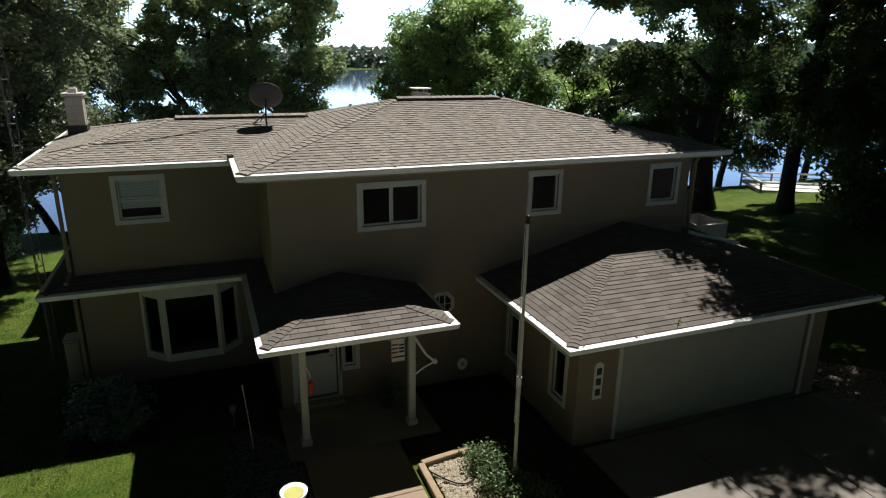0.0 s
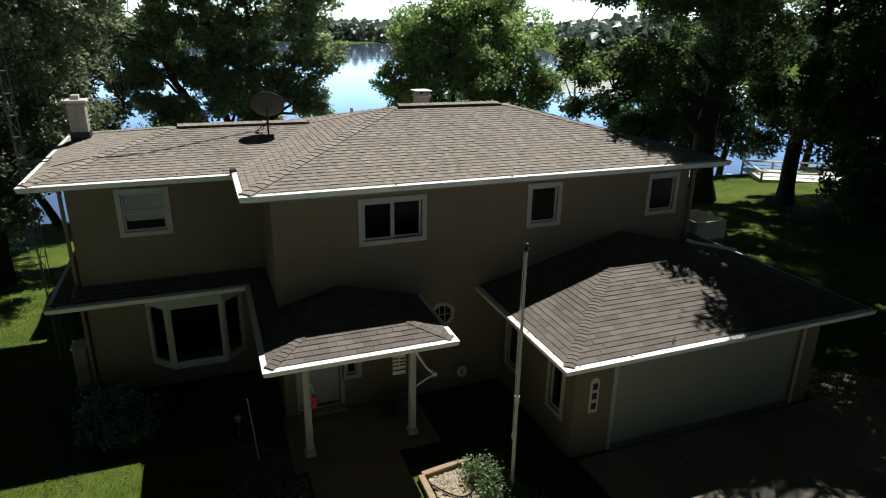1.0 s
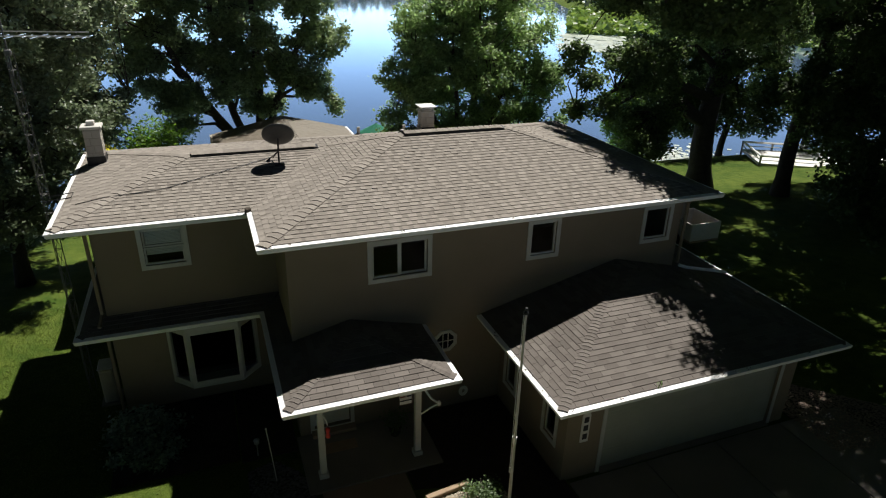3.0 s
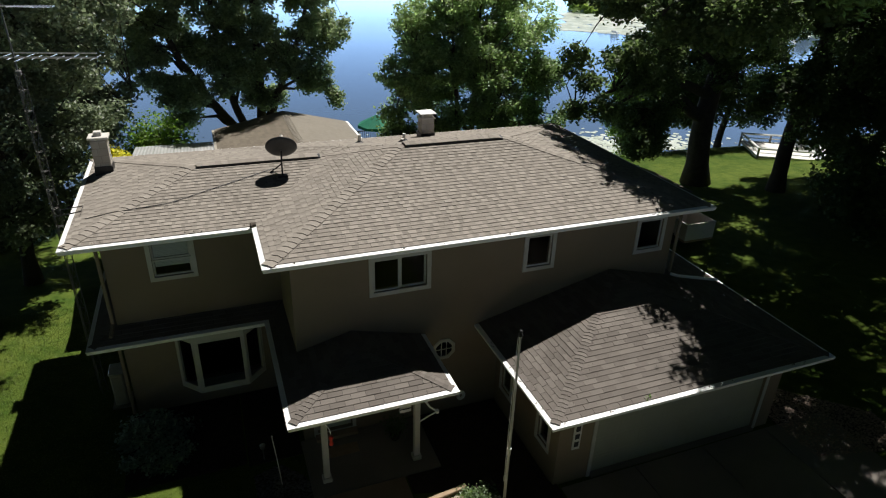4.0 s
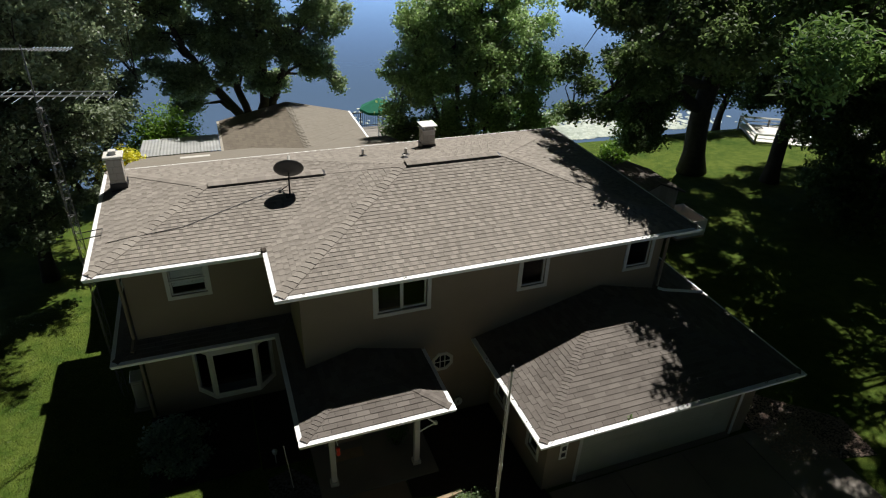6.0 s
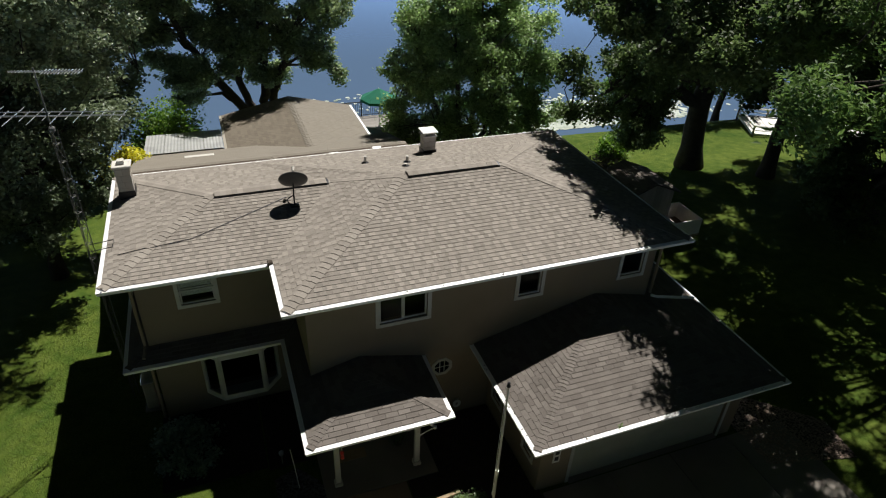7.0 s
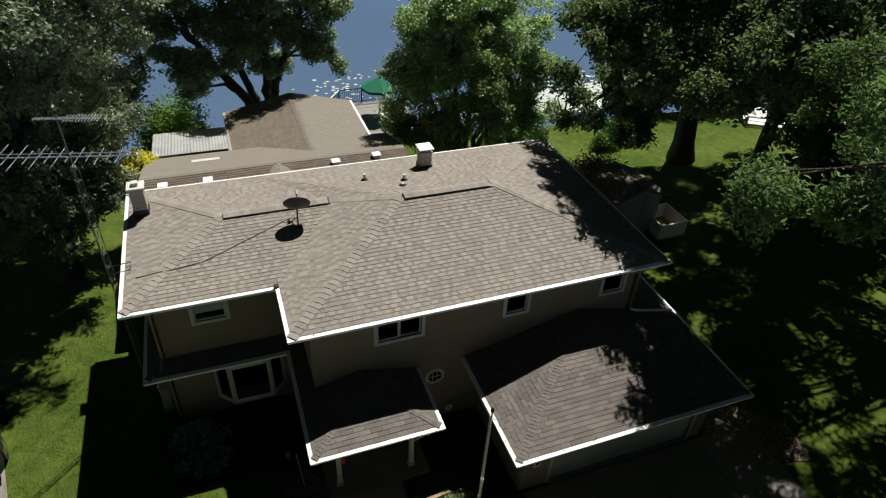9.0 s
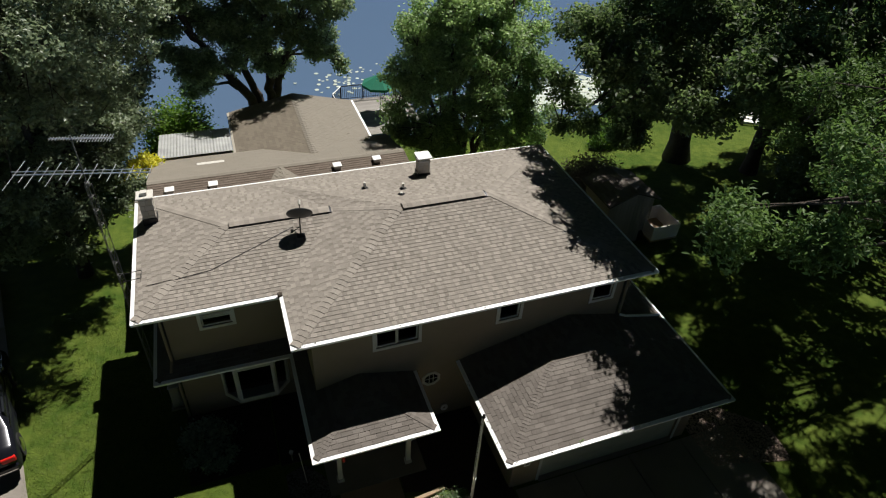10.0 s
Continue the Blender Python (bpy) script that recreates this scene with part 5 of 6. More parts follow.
bush((-1.95, 12.05, 0.05), 0.75, 0.5, 0.36, 1900, 0.095, L_HOSTA, "low blue-green leafy plants at the edge of the front bed", 97)
bush((4.40, 8.3, 0.05), 0.42, 0.75, 0.42, 2600, 0.055, L_SHRUB, "low grey-green juniper spilling over gravel", 101)
bush((4.78, 7.5, 0.05), 0.4, 0.5, 0.35, 1800, 0.055, L_SHRUB, "low grey-green juniper spilling over gravel", 103)

# far woods, marsh reeds and lily pads
rng = np.random.default_rng(5)
pts = []
for i in range(1500):
    th = math.radians(rng.uniform(-30, 66))
    deg = math.degrees(th)
    shore = 405 - 255 * smooth01((deg - 29) / 6)
    r = shore + (30 if deg < 31 else 75) + rng.uniform(0, 90)
    h = rng.uniform(8, 14)
    p = np.array([math.sin(th) * r, math.cos(th) * r, -2.0])
    pts.append(p + np.stack([rng.normal(0, 3.2, 26), rng.normal(0, 3.2, 26), rng.uniform(0.5, h, 26)], 1))
tagged(leaf_cloud("hazed_far_woods", np.concatenate(pts), 4.2, L_FAR_HAZED, seed=5, aspect=0.8), "distant wooded shore across the lake", "woods", kind="stuff")
# unseen leaf screens round the plot, added to hold back low sky light
pts = []
for i in range(330):
    p = np.array([rng.uniform(-75, 75), rng.uniform(-34, -24), 0.0])
    pts.append(p + np.stack([rng.normal(0, 1.8, 40), rng.normal(0, 1.8, 40), rng.uniform(0.3, rng.uniform(9, 15), 40)], 1))
for i in range(420):
    side = -1 if i % 2 else 1
    p = np.array([rng.uniform(48, 62) if side > 0 else rng.uniform(-44, -27), rng.uniform(-24, 26), 0.0])
    pts.append(p + np.stack([rng.normal(0, 1.8, 34), rng.normal(0, 1.8, 34), rng.uniform(0.3, rng.uniform(11, 17), 34)], 1))
tagged(leaf_cloud("sky_screen_woods", np.concatenate(pts), 1.5, L_DARK, seed=4, aspect=0.8), "unseen dark woods behind and beside the plot, added to block low sky", "woods", kind="stuff")
pts = []
for i in range(9000):
    th = math.radians(rng.uniform(31.5, 62))
    r = 150 + rng.uniform(0, 80)
    pts.append((math.sin(th) * r, math.cos(th) * r, -2.6 + rng.uniform(0, 1.4)))
tagged(leaf_cloud("reeds", np.array(pts), 2.2, L_REED, seed=6), "bright green marsh reeds on the far bay", "reeds", kind="stuff")


def pads(centres, material, label, seed):
    """Floating round leaves, each a flat eight-sided disc."""
    rng = np.random.default_rng(seed)
    vs, fs = [], []
    for x, y, r in centres:
        k = len(vs)
        t0 = rng.uniform(0, 6.28)
        z = LAKE_Z + 0.012 + rng.uniform(0, 0.02)
        vs += [(x + r * math.cos(t0 + q * 0.8), y + r * math.sin(t0 + q * 0.8), z + rng.uniform(0, 0.03)) for q in range(8)]
        fs.append(tuple(range(k, k + 8)))
    return solo("lily_pads", (vs, fs), material, label, "water lilies", "stuff")


near = [(26.4 + rng.normal(0, 4.4), 38.5 + abs(rng.normal(0, 2.2)) - 1.8, rng.uniform(0.10, 0.25)) for _ in range(2500)]
near += [(9.5 + rng.normal(0, 2.2), 44.5 + rng.normal(0, 1.6), rng.uniform(0.08, 0.18)) for _ in range(60)]
near += [(math.sin(a) * r, math.cos(a) * r, rng.uniform(0.5, 1.6)) for a, r in zip(np.radians(rng.uniform(31, 47, 900)), rng.uniform(118, 150, 900))]
pads(near, L_PAD_SHEEN, "lily pads floating near the shore, sheen put into their pale colour", 8)

# grass blades on the mown lawn in view
gp = []
for x0, x1, y0, y1, n in ((-7.2, -2.6, 8.5, 20, 34000), (-3.2, 1.2, 7.5, 11.4, 9000), (13, 20, 4, 13, 9000)):
    gp.append(np.stack([rng.uniform(x0, x1, n), rng.uniform(y0, y1, n), np.full(n, 0.075)], 1))
gp = np.concatenate(gp)
tagged(leaf_cloud("grass", gp, 0.045, L_GRASS, seed=9, flat=1.2, aspect=0.22), "short mown grass blades", "grass", kind="stuff")

# ---- things round the house ----
def mast():
    """A guyed lattice tower with two television aerials."""
    cx, cy, r = -3.45, 15.15, 0.095
    t = thing("antenna_tower", (cx, cy, 0.05), "slim lattice antenna tower with two aerials", "antenna tower")
    legs = [(cx + r * math.cos(a), cy + r * math.sin(a)) for a in (0.4, 2.5, 4.6)]
    for x, y in legs:
        part("leg", tubed([(x, y, 0.05), (x, y, 8.2)], 0.011, 6), M_TOWER, t)
    for k in range(18):
        z = 0.4 + k * 0.44
        bm = bmesh.new()
        for i in range(3):
            (ax, ay), (bx, by) = legs[i], legs[(i + 1) % 3]
            tube(bm, [(ax, ay, z), (bx, by, z)], 0.008, 5)
            if z < 7.7:
                tube(bm, [(ax, ay, z), (bx, by, z + 0.44)], 0.006, 5)
        part("brace", bm, M_TOWER, t)
    part("mast_pole", tubed([(cx, cy, 7.75), (cx, cy, 9.58)], 0.018, 8), M_TOWER, t)
    part("clamp", boxed(cx - 0.06, cx + 0.06, cy - 0.06, cy + 0.06, 8.16, 8.28, bevel=0.02), M_TOWER, t)
    part("roof_bracket", tubed([(cx, cy + 0.1, 5.14), (-2.9, cy + 0.1, 5.2), (-2.9, cy - 0.25, 5.2), (cx, cy - 0.25, 5.14)], 0.012, 6), M_BLACKMETAL, t)
    for z, a0, a1, n, span, tilt in ((8.53, -1.62, 1.58, 15, 1.35, 0.55), (9.50, -0.5, 0.95, 22, 0.36, 0.3)):
        d = Vector((0.978, -0.21, 0))
        q = Vector((0.21, 0.978, 0))
        c = Vector((cx, cy, z))
        boom = part("aerial", tubed([c + d * a0, c + d * a1], 0.018, 8), M_ALU, t, "aluminium television aerial")
        if n == 15:
            part("boom", tubed([c + d * a0 + Vector((0, 0, 0.09)), c + d * a1 + Vector((0, 0, 0.09))], 0.012, 8), M_ALU, boom)
        for i in range(n):
            f = i / (n - 1)
            s = span * (1.0 - 0.55 * f) * (1.0 if i % 2 == 0 else 0.55) * 0.5 if n == 15 else span * (0.5 if f > 0.45 else 0.22)
            p = c + d * (a0 + 0.04 + f * (a1 - a0 - 0.08))
            part("element", tubed([p - q * s, p + q * s], 0.0085, 6), M_ALU, boom)
    return t


mast()


def dish():
    """A satellite dish on a tripod foot."""
    bx, by = 1.62, 15.3
    bz = ZE + S_LEFT * (by - 13.32)
    t = thing("satellite_dish", (bx, by, bz), "dark grey satellite dish on the wing roof", "satellite dish")
    part("foot_plate", boxed(bx - 0.12, bx + 0.12, by - 0.1, by + 0.1, bz + 0.0, bz + 0.03, bevel=0.006), M_BLACKMETAL, t)
    top = Vector((bx + 0.02, by + 0.02, bz + 0.66))
    part("mast", tubed([(bx, by, bz + 0.02), (bx, by, bz + 0.35), top], 0.022, 8), M_BLACKMETAL, t)
    for ex, ey in ((-0.3, 0.12), (-0.12, 0.3)):
        part("strut", tubed([(bx + ex, by + ey, bz + 0.05 + ey * 0.17), (bx, by, bz + 0.34)], 0.012, 6), M_BLACKMETAL, t)
    aim = Vector((0.14, 0.87, 0.47)).normalized()
    m = Matrix.Translation(top + aim * 0.06) @ aim.to_track_quat("Z", "Y").to_matrix().to_4x4()
    bm = bmesh.new()
    rings = []
    for side in (0, 1):
        for k in range(6):
            r = 0.365 * k / 5 if side == 0 else 0.365 * (5 - k) / 5
            z = 0.55 * r * r + (0.0 if side == 0 else 0.014)
            rings.append([bm.verts.new(m @ Vector((r * 1.06 * math.cos(a), r * 0.92 * math.sin(a), z))) for a in np.linspace(0, 2 * math.pi, 28, endpoint=False)])
    for a, b in zip(rings, rings[1:]):
        for k in range(28):
            bm.faces.new((a[k], a[(k + 1) % 28], b[(k + 1) % 28], b[k]))
    bmesh.ops.remove_doubles(bm, verts=bm.verts, dist=1e-4)
    part("reflector", bm, M_DISH, t, "dark grey oval reflector", True)
    tip = m @ Vector((0, -0.12, 0.46))
    part("feed_arm", tubed([m @ Vector((0, -0.33, 0.07)), m @ Vector((0, -0.28, 0.3)), tip], 0.014, 6), M_BLACKMETAL, t)
    part("receiver", tubed([tip - aim * 0.02, tip + aim * 0.12], [0.035, 0.045], 10), M_CAP, t)
    return t


dish()
cable_pts = []
for (xa, ya), (xb, yb) in zip(((1.45, 15.7), (0.04, 15.06), (-1.04, 14.57), (-1.95, 14.45)), ((0.04, 15.06), (-1.04, 14.57), (-1.95, 14.45), (-3.0, 14.6))):
    for k in range(5):
        x, y = xa + (xb - xa) * k / 5, ya + (yb - ya) * k / 5
        cable_pts.append((x, y, min(ZW + 0.197 * (y - 13.32), 5.05 + 0.212 * (x + 3.08)) + 0.03))
solo("cable", tubed(cable_pts, 0.010, 5), M_BLACKMETAL, "thin black aerial cable lying on the roof", "cable")


def flagpole():
    x, y = 4.67, 8.0
    t = thing("flagpole", (x, y, 0.05), "bare slender flagpole in the front bed", "flagpole")
    part("pole", tubed([(x, y, 0.0), (x, y, 2.2), (x, y, 4.72)], [0.034, 0.03, 0.022], 12), M_POLE, t)
    part("collar", tubed([(x, y, 1.95), (x, y, 2.1)], 0.042, 12), M_GALV, t)
    part("truck", lathe([(0.03, 0), (0.045, 0.02), (0.045, 0.05), (0.02, 0.07)], (x, y, 4.70), 12), M_BLACKMETAL, t)
    part("finial", lathe([(0.008, 0.0), (0.028, 0.012), (0.036, 0.036), (0.028, 0.06), (0.006, 0.072)], (x, y, 4.77), 12), M_BLACKMETAL, t)
    part("cleat", boxed(x - 0.06, x - 0.03, y - 0.012, y + 0.012, 1.25, 1.37), M_GALV, t)
    part("halyard", tubed([(x - 0.05, y, 1.3), (x - 0.055, y, 3.0), (x - 0.045, y, 4.7)], 0.005, 5), M_WHITE, t)


flagpole()


def plaque():
    t = thing("house_plaque", (6.6, 8.47, 1.0), "white upright plaque with dark marks on the garage wall", "plaque")
    bm = boxed(6.49, 6.69, 8.475, 8.498, 1.02, 1.68, bevel=0.005)
    g = bmesh.ops.create_cone(bm, cap_ends=True, segments=16, radius1=0.1, radius2=0.1, depth=0.023)
    bmesh.ops.transform(bm, matrix=pose(6.59, 8.4865, 1.68, 90), verts=g["verts"])
    part("board", bm, M_SIGN, t)
    for z in (1.10, 1.32, 1.53):
        bm = boxed(6.535, 6.645, 8.470, 8.4745, z, z + 0.14, bevel=0.0)
        part("dark_bar", bm, M_INK, t)


plaque()


def bird_bath():
    x, y = 0.96, 8.18
    t = thing("bird_bath", (x, y, 0.05), "pale stone bird bath with algae-green water", "bird bath")
    part("pedestal", lathe([(0.17, 0), (0.17, 0.05), (0.09, 0.12), (0.07, 0.35), (0.09, 0.52), (0.12, 0.58)], (x, y, 0.05), 20), M_CAP, t, "", True)
    part("bowl", lathe([(0.10, 0.0), (0.19, 0.04), (0.205, 0.09), (0.215, 0.115), (0.195, 0.115), (0.15, 0.07), (0.02, 0.055)], (x, y, 0.62), 24), M_WHITE, t, "", True)
    part("water", lathe([(0.005, 0), (0.15, 0.0), (0.15, 0.004), (0.005, 0.004)], (x, y, 0.705), 24), M_YELLOWWATER, t, "yellow-green water")


bird_bath()


def shepherd_hook():
    x, y = 0.52, 10.45
    t = thing("garden_stake", (x, y, 0.05), "thin leaning metal garden stake in the gravel", "garden stake")
    part("rod", tubed([(x, y, 0.0), (x - 0.05, y + 0.12, 0.7), (x - 0.10, y + 0.22, 1.3)], 0.011, 6), M_POLE, t)
    part("tip", lathe([(0.006, 0), (0.02, 0.015), (0.02, 0.03), (0.006, 0.045)], (x - 0.10, y + 0.22, 1.29), 8), M_POLE, t)


shepherd_hook()
pl = thing("path_light", (0.22, 11.35, 0.08), "small grey path light in the planting bed", "path light")
part("stem", tubed([(0.22, 11.35, 0.05), (0.22, 11.35, 0.42)], 0.014, 6), M_GALV, pl)
part("head", lathe([(0.03, 0), (0.055, 0.02), (0.055, 0.10), (0.07, 0.11), (0.02, 0.15)], (0.22, 11.35, 0.40), 12), M_GALV, pl)


def gravel(name, label, plan, n, seed, material=M_GRAVEL):
    """A bed of pebbles: low soil with many small stones on it."""
    rng = np.random.default_rng(seed)
    xs, ys = [p[0] for p in plan], [p[1] for p in plan]
    t = thing(name, (sum(xs) / len(xs), sum(ys) / len(ys), 0.05), label, "gravel bed")
    part("soil", prism(plan, 0.0, 0.075), M_BARK, t)
    vs, fs = [], []
    while n:
        x, y = rng.uniform(min(xs), max(xs)), rng.uniform(min(ys), max(ys))
        if all((b[0] - a[0]) * (y - a[1]) - (b[1] - a[1]) * (x - a[0]) > 0.01 for a, b in zip(plan, plan[1:] + plan[:1])):
            n -= 1
            r = rng.uniform(0.014, 0.04)
            k = len(vs)
            z = 0.075 + r * 0.35
            a0 = rng.uniform(0, 3)
            e = rng.uniform(0.6, 1)
            vs += [(x + r * math.cos(a0 + q * 1.257), y + e * r * math.sin(a0 + q * 1.257), z + rng.uniform(-0.2, 0.2) * r) for q in range(5)] + [(x, y, z + r * 0.55), (x, y, z - r * 0.6)]
            for q in range(5):
                fs += [(k + q, k + (q + 1) % 5, k + 5), (k + (q + 1) % 5, k + q, k + 6)]
    ob = part("pebbles", (vs, fs), material, t)
    ob["kind"] = "stuff"
    return t


gravel("gravel_bed", "sunlit pale gravel bed edged with timber", [(3.40, 6.5), (4.9, 6.5), (4.9, 8.62), (4.0, 8.92), (3.40, 8.87)], 5200, 3)
gravel("gravel_bed", "gravel bed beside the porch, shade put into its dark grey", [(0.0, 8.0), (1.3, 7.6), (1.32, 9.4), (1.05, 10.5), (0.55, 11.1), (-0.05, 10.9)], 2600, 4, M_GRAVEL_SHADE)
gravel("gravel_bed", "reddish gravel bed beside the garage wall", [(12.6, 7.2), (15.2, 6.6), (15.4, 7.9), (13.6, 9.6), (12.6, 9.6)], 4200, 5, M_GRAVEL_RED)
for a, b in (((3.27, 8.92), (3.27, 6.4)), ((3.30, 8.94), (4.3, 9.08))):
    d = (Vector(b) - Vector(a)).normalized()
    m = Matrix.Translation((*a, 0.1)) @ Matrix.Rotation(math.atan2(d.y, d.x), 4, "Z")
    solo("edging_timber", boxed(0, (Vector(b) - Vector(a)).length, -0.06, 0.06, -0.08, 0.06, m, 0.012), M_TIMBER, "weathered timber edging beside the gravel", "edging", group="bed edging")
solo("garden_hose", tubed([(3.36 + 0.75 * f, 8.67 - 0.45 * math.sin(f * 2.6) - 0.1 * f, 0.125) for f in np.linspace(0, 1, 16)], 0.013, 6), M_BLACKMETAL, "dark hose curved over the gravel", "hose")

# porch things
M_DULLRED = mottled("faded_red_cloth", (0.16, 0.03, 0.03), (0.24, 0.06, 0.05), 8, 0.9)
feeder = thing("bird_feeder", (1.62, 10.04, 1.1), "red hanging bird feeder on a porch post bracket", "bird feeder")
part("bracket", tubed([(1.50, 10.16, 1.75), (1.56, 10.11, 1.66), (1.575, 10.08, 1.56)], 0.012, 6), M_WHITE, feeder)
part("bottle", lathe([(0.02, 0), (0.045, 0.02), (0.05, 0.06), (0.035, 0.08), (0.035, 0.18), (0.05, 0.20), (0.045, 0.24), (0.01, 0.26)], (1.575, 10.08, 1.24), 14), M_RED, feeder, "", True)
part("wire", tubed([(1.575, 10.08, 1.49), (1.575, 10.08, 1.57)], 0.006, 5), M_BLACKMETAL, feeder)
arm = thing("hanger_arm", (3.6, 10.14, 1.4), "white triangular bracket on the porch post", "bracket")
part("top_bar", tubed([(3.595, 10.19, 1.98), (3.80, 10.14, 1.62), (3.97, 10.12, 1.46)], 0.024, 8), M_WHITE, arm)
part("stay", tubed([(3.595, 10.19, 1.22), (3.78, 10.15, 1.36), (3.97, 10.12, 1.46)], 0.018, 8), M_WHITE, arm)
part("end_block", boxed(3.93, 4.01, 10.08, 10.16, 1.42, 1.51, bevel=0.012), M_WHITE, arm)
banner = thing("porch_banner", (3.28, 10.24, 1.5), "small striped cloth banner hanging at the porch", "banner")
part("rod", tubed([(3.08, 10.26, 1.98), (3.46, 10.26, 1.98)], 0.01, 6), M_POLE, banner)
part("cloth", boxed(3.14, 3.40, 10.255, 10.263, 1.52, 1.975, bevel=0.0), M_SIGN, banner)
for i, (z, u0, u1) in enumerate(((1.60, 3.14, 3.40), (1.70, 3.14, 3.27), (1.78, 3.14, 3.27), (1.86, 3.14, 3.27))):
    part("stripe", boxed(u0 + 0.002, u1 - 0.002, 10.25, 10.254, z, z + 0.03), M_DULLRED if i else M_INK, banner)
for k in range(3):
    part("stripe", boxed(3.29, 3.39, 10.25, 10.254, 1.70 + k * 0.07, 1.735 + k * 0.07), M_INK, banner)
reel = thing("hose_reel", (5.15, 11.45, 0.2), "pale wall-mounted hose reel with coiled hose", "hose reel")
for k in range(4):
    part("coil", tubed([(5.15 + (0.05 + 0.02 * k) * math.cos(a), 11.52, 0.5 + (0.07 + 0.02 * k) * math.sin(a)) for a in np.linspace(0, 6.28, 20)], 0.014, 6), M_BLIND, reel)
part("back_plate", boxed(5.06, 5.24, 11.56, 11.635, 0.40, 0.60, bevel=0.02), M_SOFFIT, reel)
pot = thing("flower_pot", (3.25, 11.0, 0.12), "potted pale flowers on the porch", "plant pot")
part("pot", lathe([(0.10, 0), (0.15, 0.22), (0.16, 0.24), (0.13, 0.24)], (3.25, 11.0, 0.115), 16), M_BARK, pot)
fl = np.random.default_rng(12).normal(size=(500, 3)) * (0.13, 0.13, 0.10) + (3.25, 11.0, 0.5)
leaf_cloud("flowers", fl, 0.06, L_SHRUB, pot, seed=12, flat=1)["kind"] = "stuff"
solo("door_mat", boxed(1.55, 2.35, 10.85, 11.18, 0.116, 0.13, bevel=0.005), M_TIMBER, "worn brown door mat before the step", "door mat")


def utility_box():
    t = thing("utility_cabinet", (-2.95, 14.6, 0.05), "narrow pale utility cabinet beside the wall", "utility cabinet")
    part("casing", boxed(-3.08, -2.78, 14.35, 14.8, 0.10, 1.05, bevel=0.03), M_SOFFIT, t)
    part("pad", boxed(-3.16, -2.70, 14.28, 14.88, 0.03, 0.10, bevel=0.01), M_CONC, t)
    part("lid", boxed(-3.10, -2.76, 14.33, 14.82, 1.05, 1.09, bevel=0.015), M_GALV, t)
    part("door", boxed(-3.05, -2.81, 14.338, 14.349, 0.2, 0.95, bevel=0.003), M_SOFFIT, t)


utility_box()
for plan, lab in (([(-2.7, 11.35), (-0.15, 11.35), (-0.15, 13.9), (-2.7, 13.9)], "dark mulch bed below the bay window"), ([(3.16, 9.3), (6.12, 8.6), (6.12, 11.6), (4.02, 11.6), (4.02, 9.81), (3.16, 9.81)], "dark mulch bed between porch and garage"),
                  ([(-0.12, 11.25), (1.08, 11.25), (1.08, 13.9), (-0.12, 13.9)], "dark mulch bed in the house corner"), ([(4.95, 6.6), (6.25, 6.6), (6.25, 8.6), (4.95, 8.9)], "dark mulch strip beside the driveway")):
    solo("planting_bed", prism(plan, 0.0, 0.082), M_MULCH, lab, "planting bed", group="front beds")

# translucent patio roof beside the rear wing
patio = thing("patio_roof", (-1.4, 26.5, -0.5), "patio roof of weathered pale translucent panels", "patio roof")
for i in range(4):
    x0 = -2.95 + i * 0.77
    bm = bmesh.new()
    vs = []
    for y, z in ((25.45, 3.02), (28.2, 2.72)):
        vs.append([bm.verts.new((x0 + k * 0.0317, y, z + 0.007 * math.sin(k * 1.571))) for k in range(25)])
    vt = [[bm.verts.new((v.co.x, v.co.y, v.co.z - 0.006)) for v in r] for r in vs]
    for k in range(24):
        bm.faces.new((vs[0][k], vs[0][k + 1], vs[1][k + 1], vs[1][k]))
        bm.faces.new((vt[0][k], vt[1][k], vt[1][k + 1], vt[0][k + 1]))
    part("panel", bm, M_PANEL, patio)
for y, z in ((25.5, 2.97), (26.8, 2.79), (28.1, 2.68)):
    part("purlin", boxed(-2.95, 0.1, y - 0.03, y + 0.03, z - 0.1, z), M_WOOD_GREY, patio)
for x in (-2.85, -1.4, 0.0):
    part("post", boxed(x - 0.045, x + 0.045, 28.05, 28.15, -0.9, 2.57), M_WOOD_GREY, patio)
    part("post", boxed(x - 0.045, x + 0.045, 25.4, 25.5, -0.7, 2.83), M_WOOD_GREY, patio)

# lakeside deck with railing and parasol
deck = thing("lake_deck", (9, 37, -0.8), "wooden lakeside deck with dark railing", "deck")
for k in range(28):
    part("board", boxed(6.6, 11.6, 32.6 + k * 0.18, 32.6 + k * 0.18 + 0.168, -1.02, -0.98), M_WOOD_GREY, deck)
for x in (6.7, 9.1, 11.5):
    for y in (32.8, 37.5):
        part("pile", boxed(x - 0.07, x + 0.07, y - 0.07, y + 0.07, -4.2, -1.02), M_TIMBER, deck)


def railing(owner, a, b, z, h, material, cap, step=0.12, thick=0.012):
    a, b = Vector((*a, z)), Vector((*b, z))
    n = int((b - a).length / step)
    part("top_rail", tubed([a + Vector((0, 0, h)), b + Vector((0, 0, h))], 0.035, 6), cap, owner)
    part("bottom_rail", tubed([a + Vector((0, 0, 0.1)), b + Vector((0, 0, 0.1))], 0.022, 6), material, owner)
    for i in range(n + 1):
        p = a + (b - a) * (i / n)
        big = i % 12 == 0
        part("post" if big else "baluster", tubed([p, p + Vector((0, 0, h))], 0.045 if big else thick, 6), material, owner)


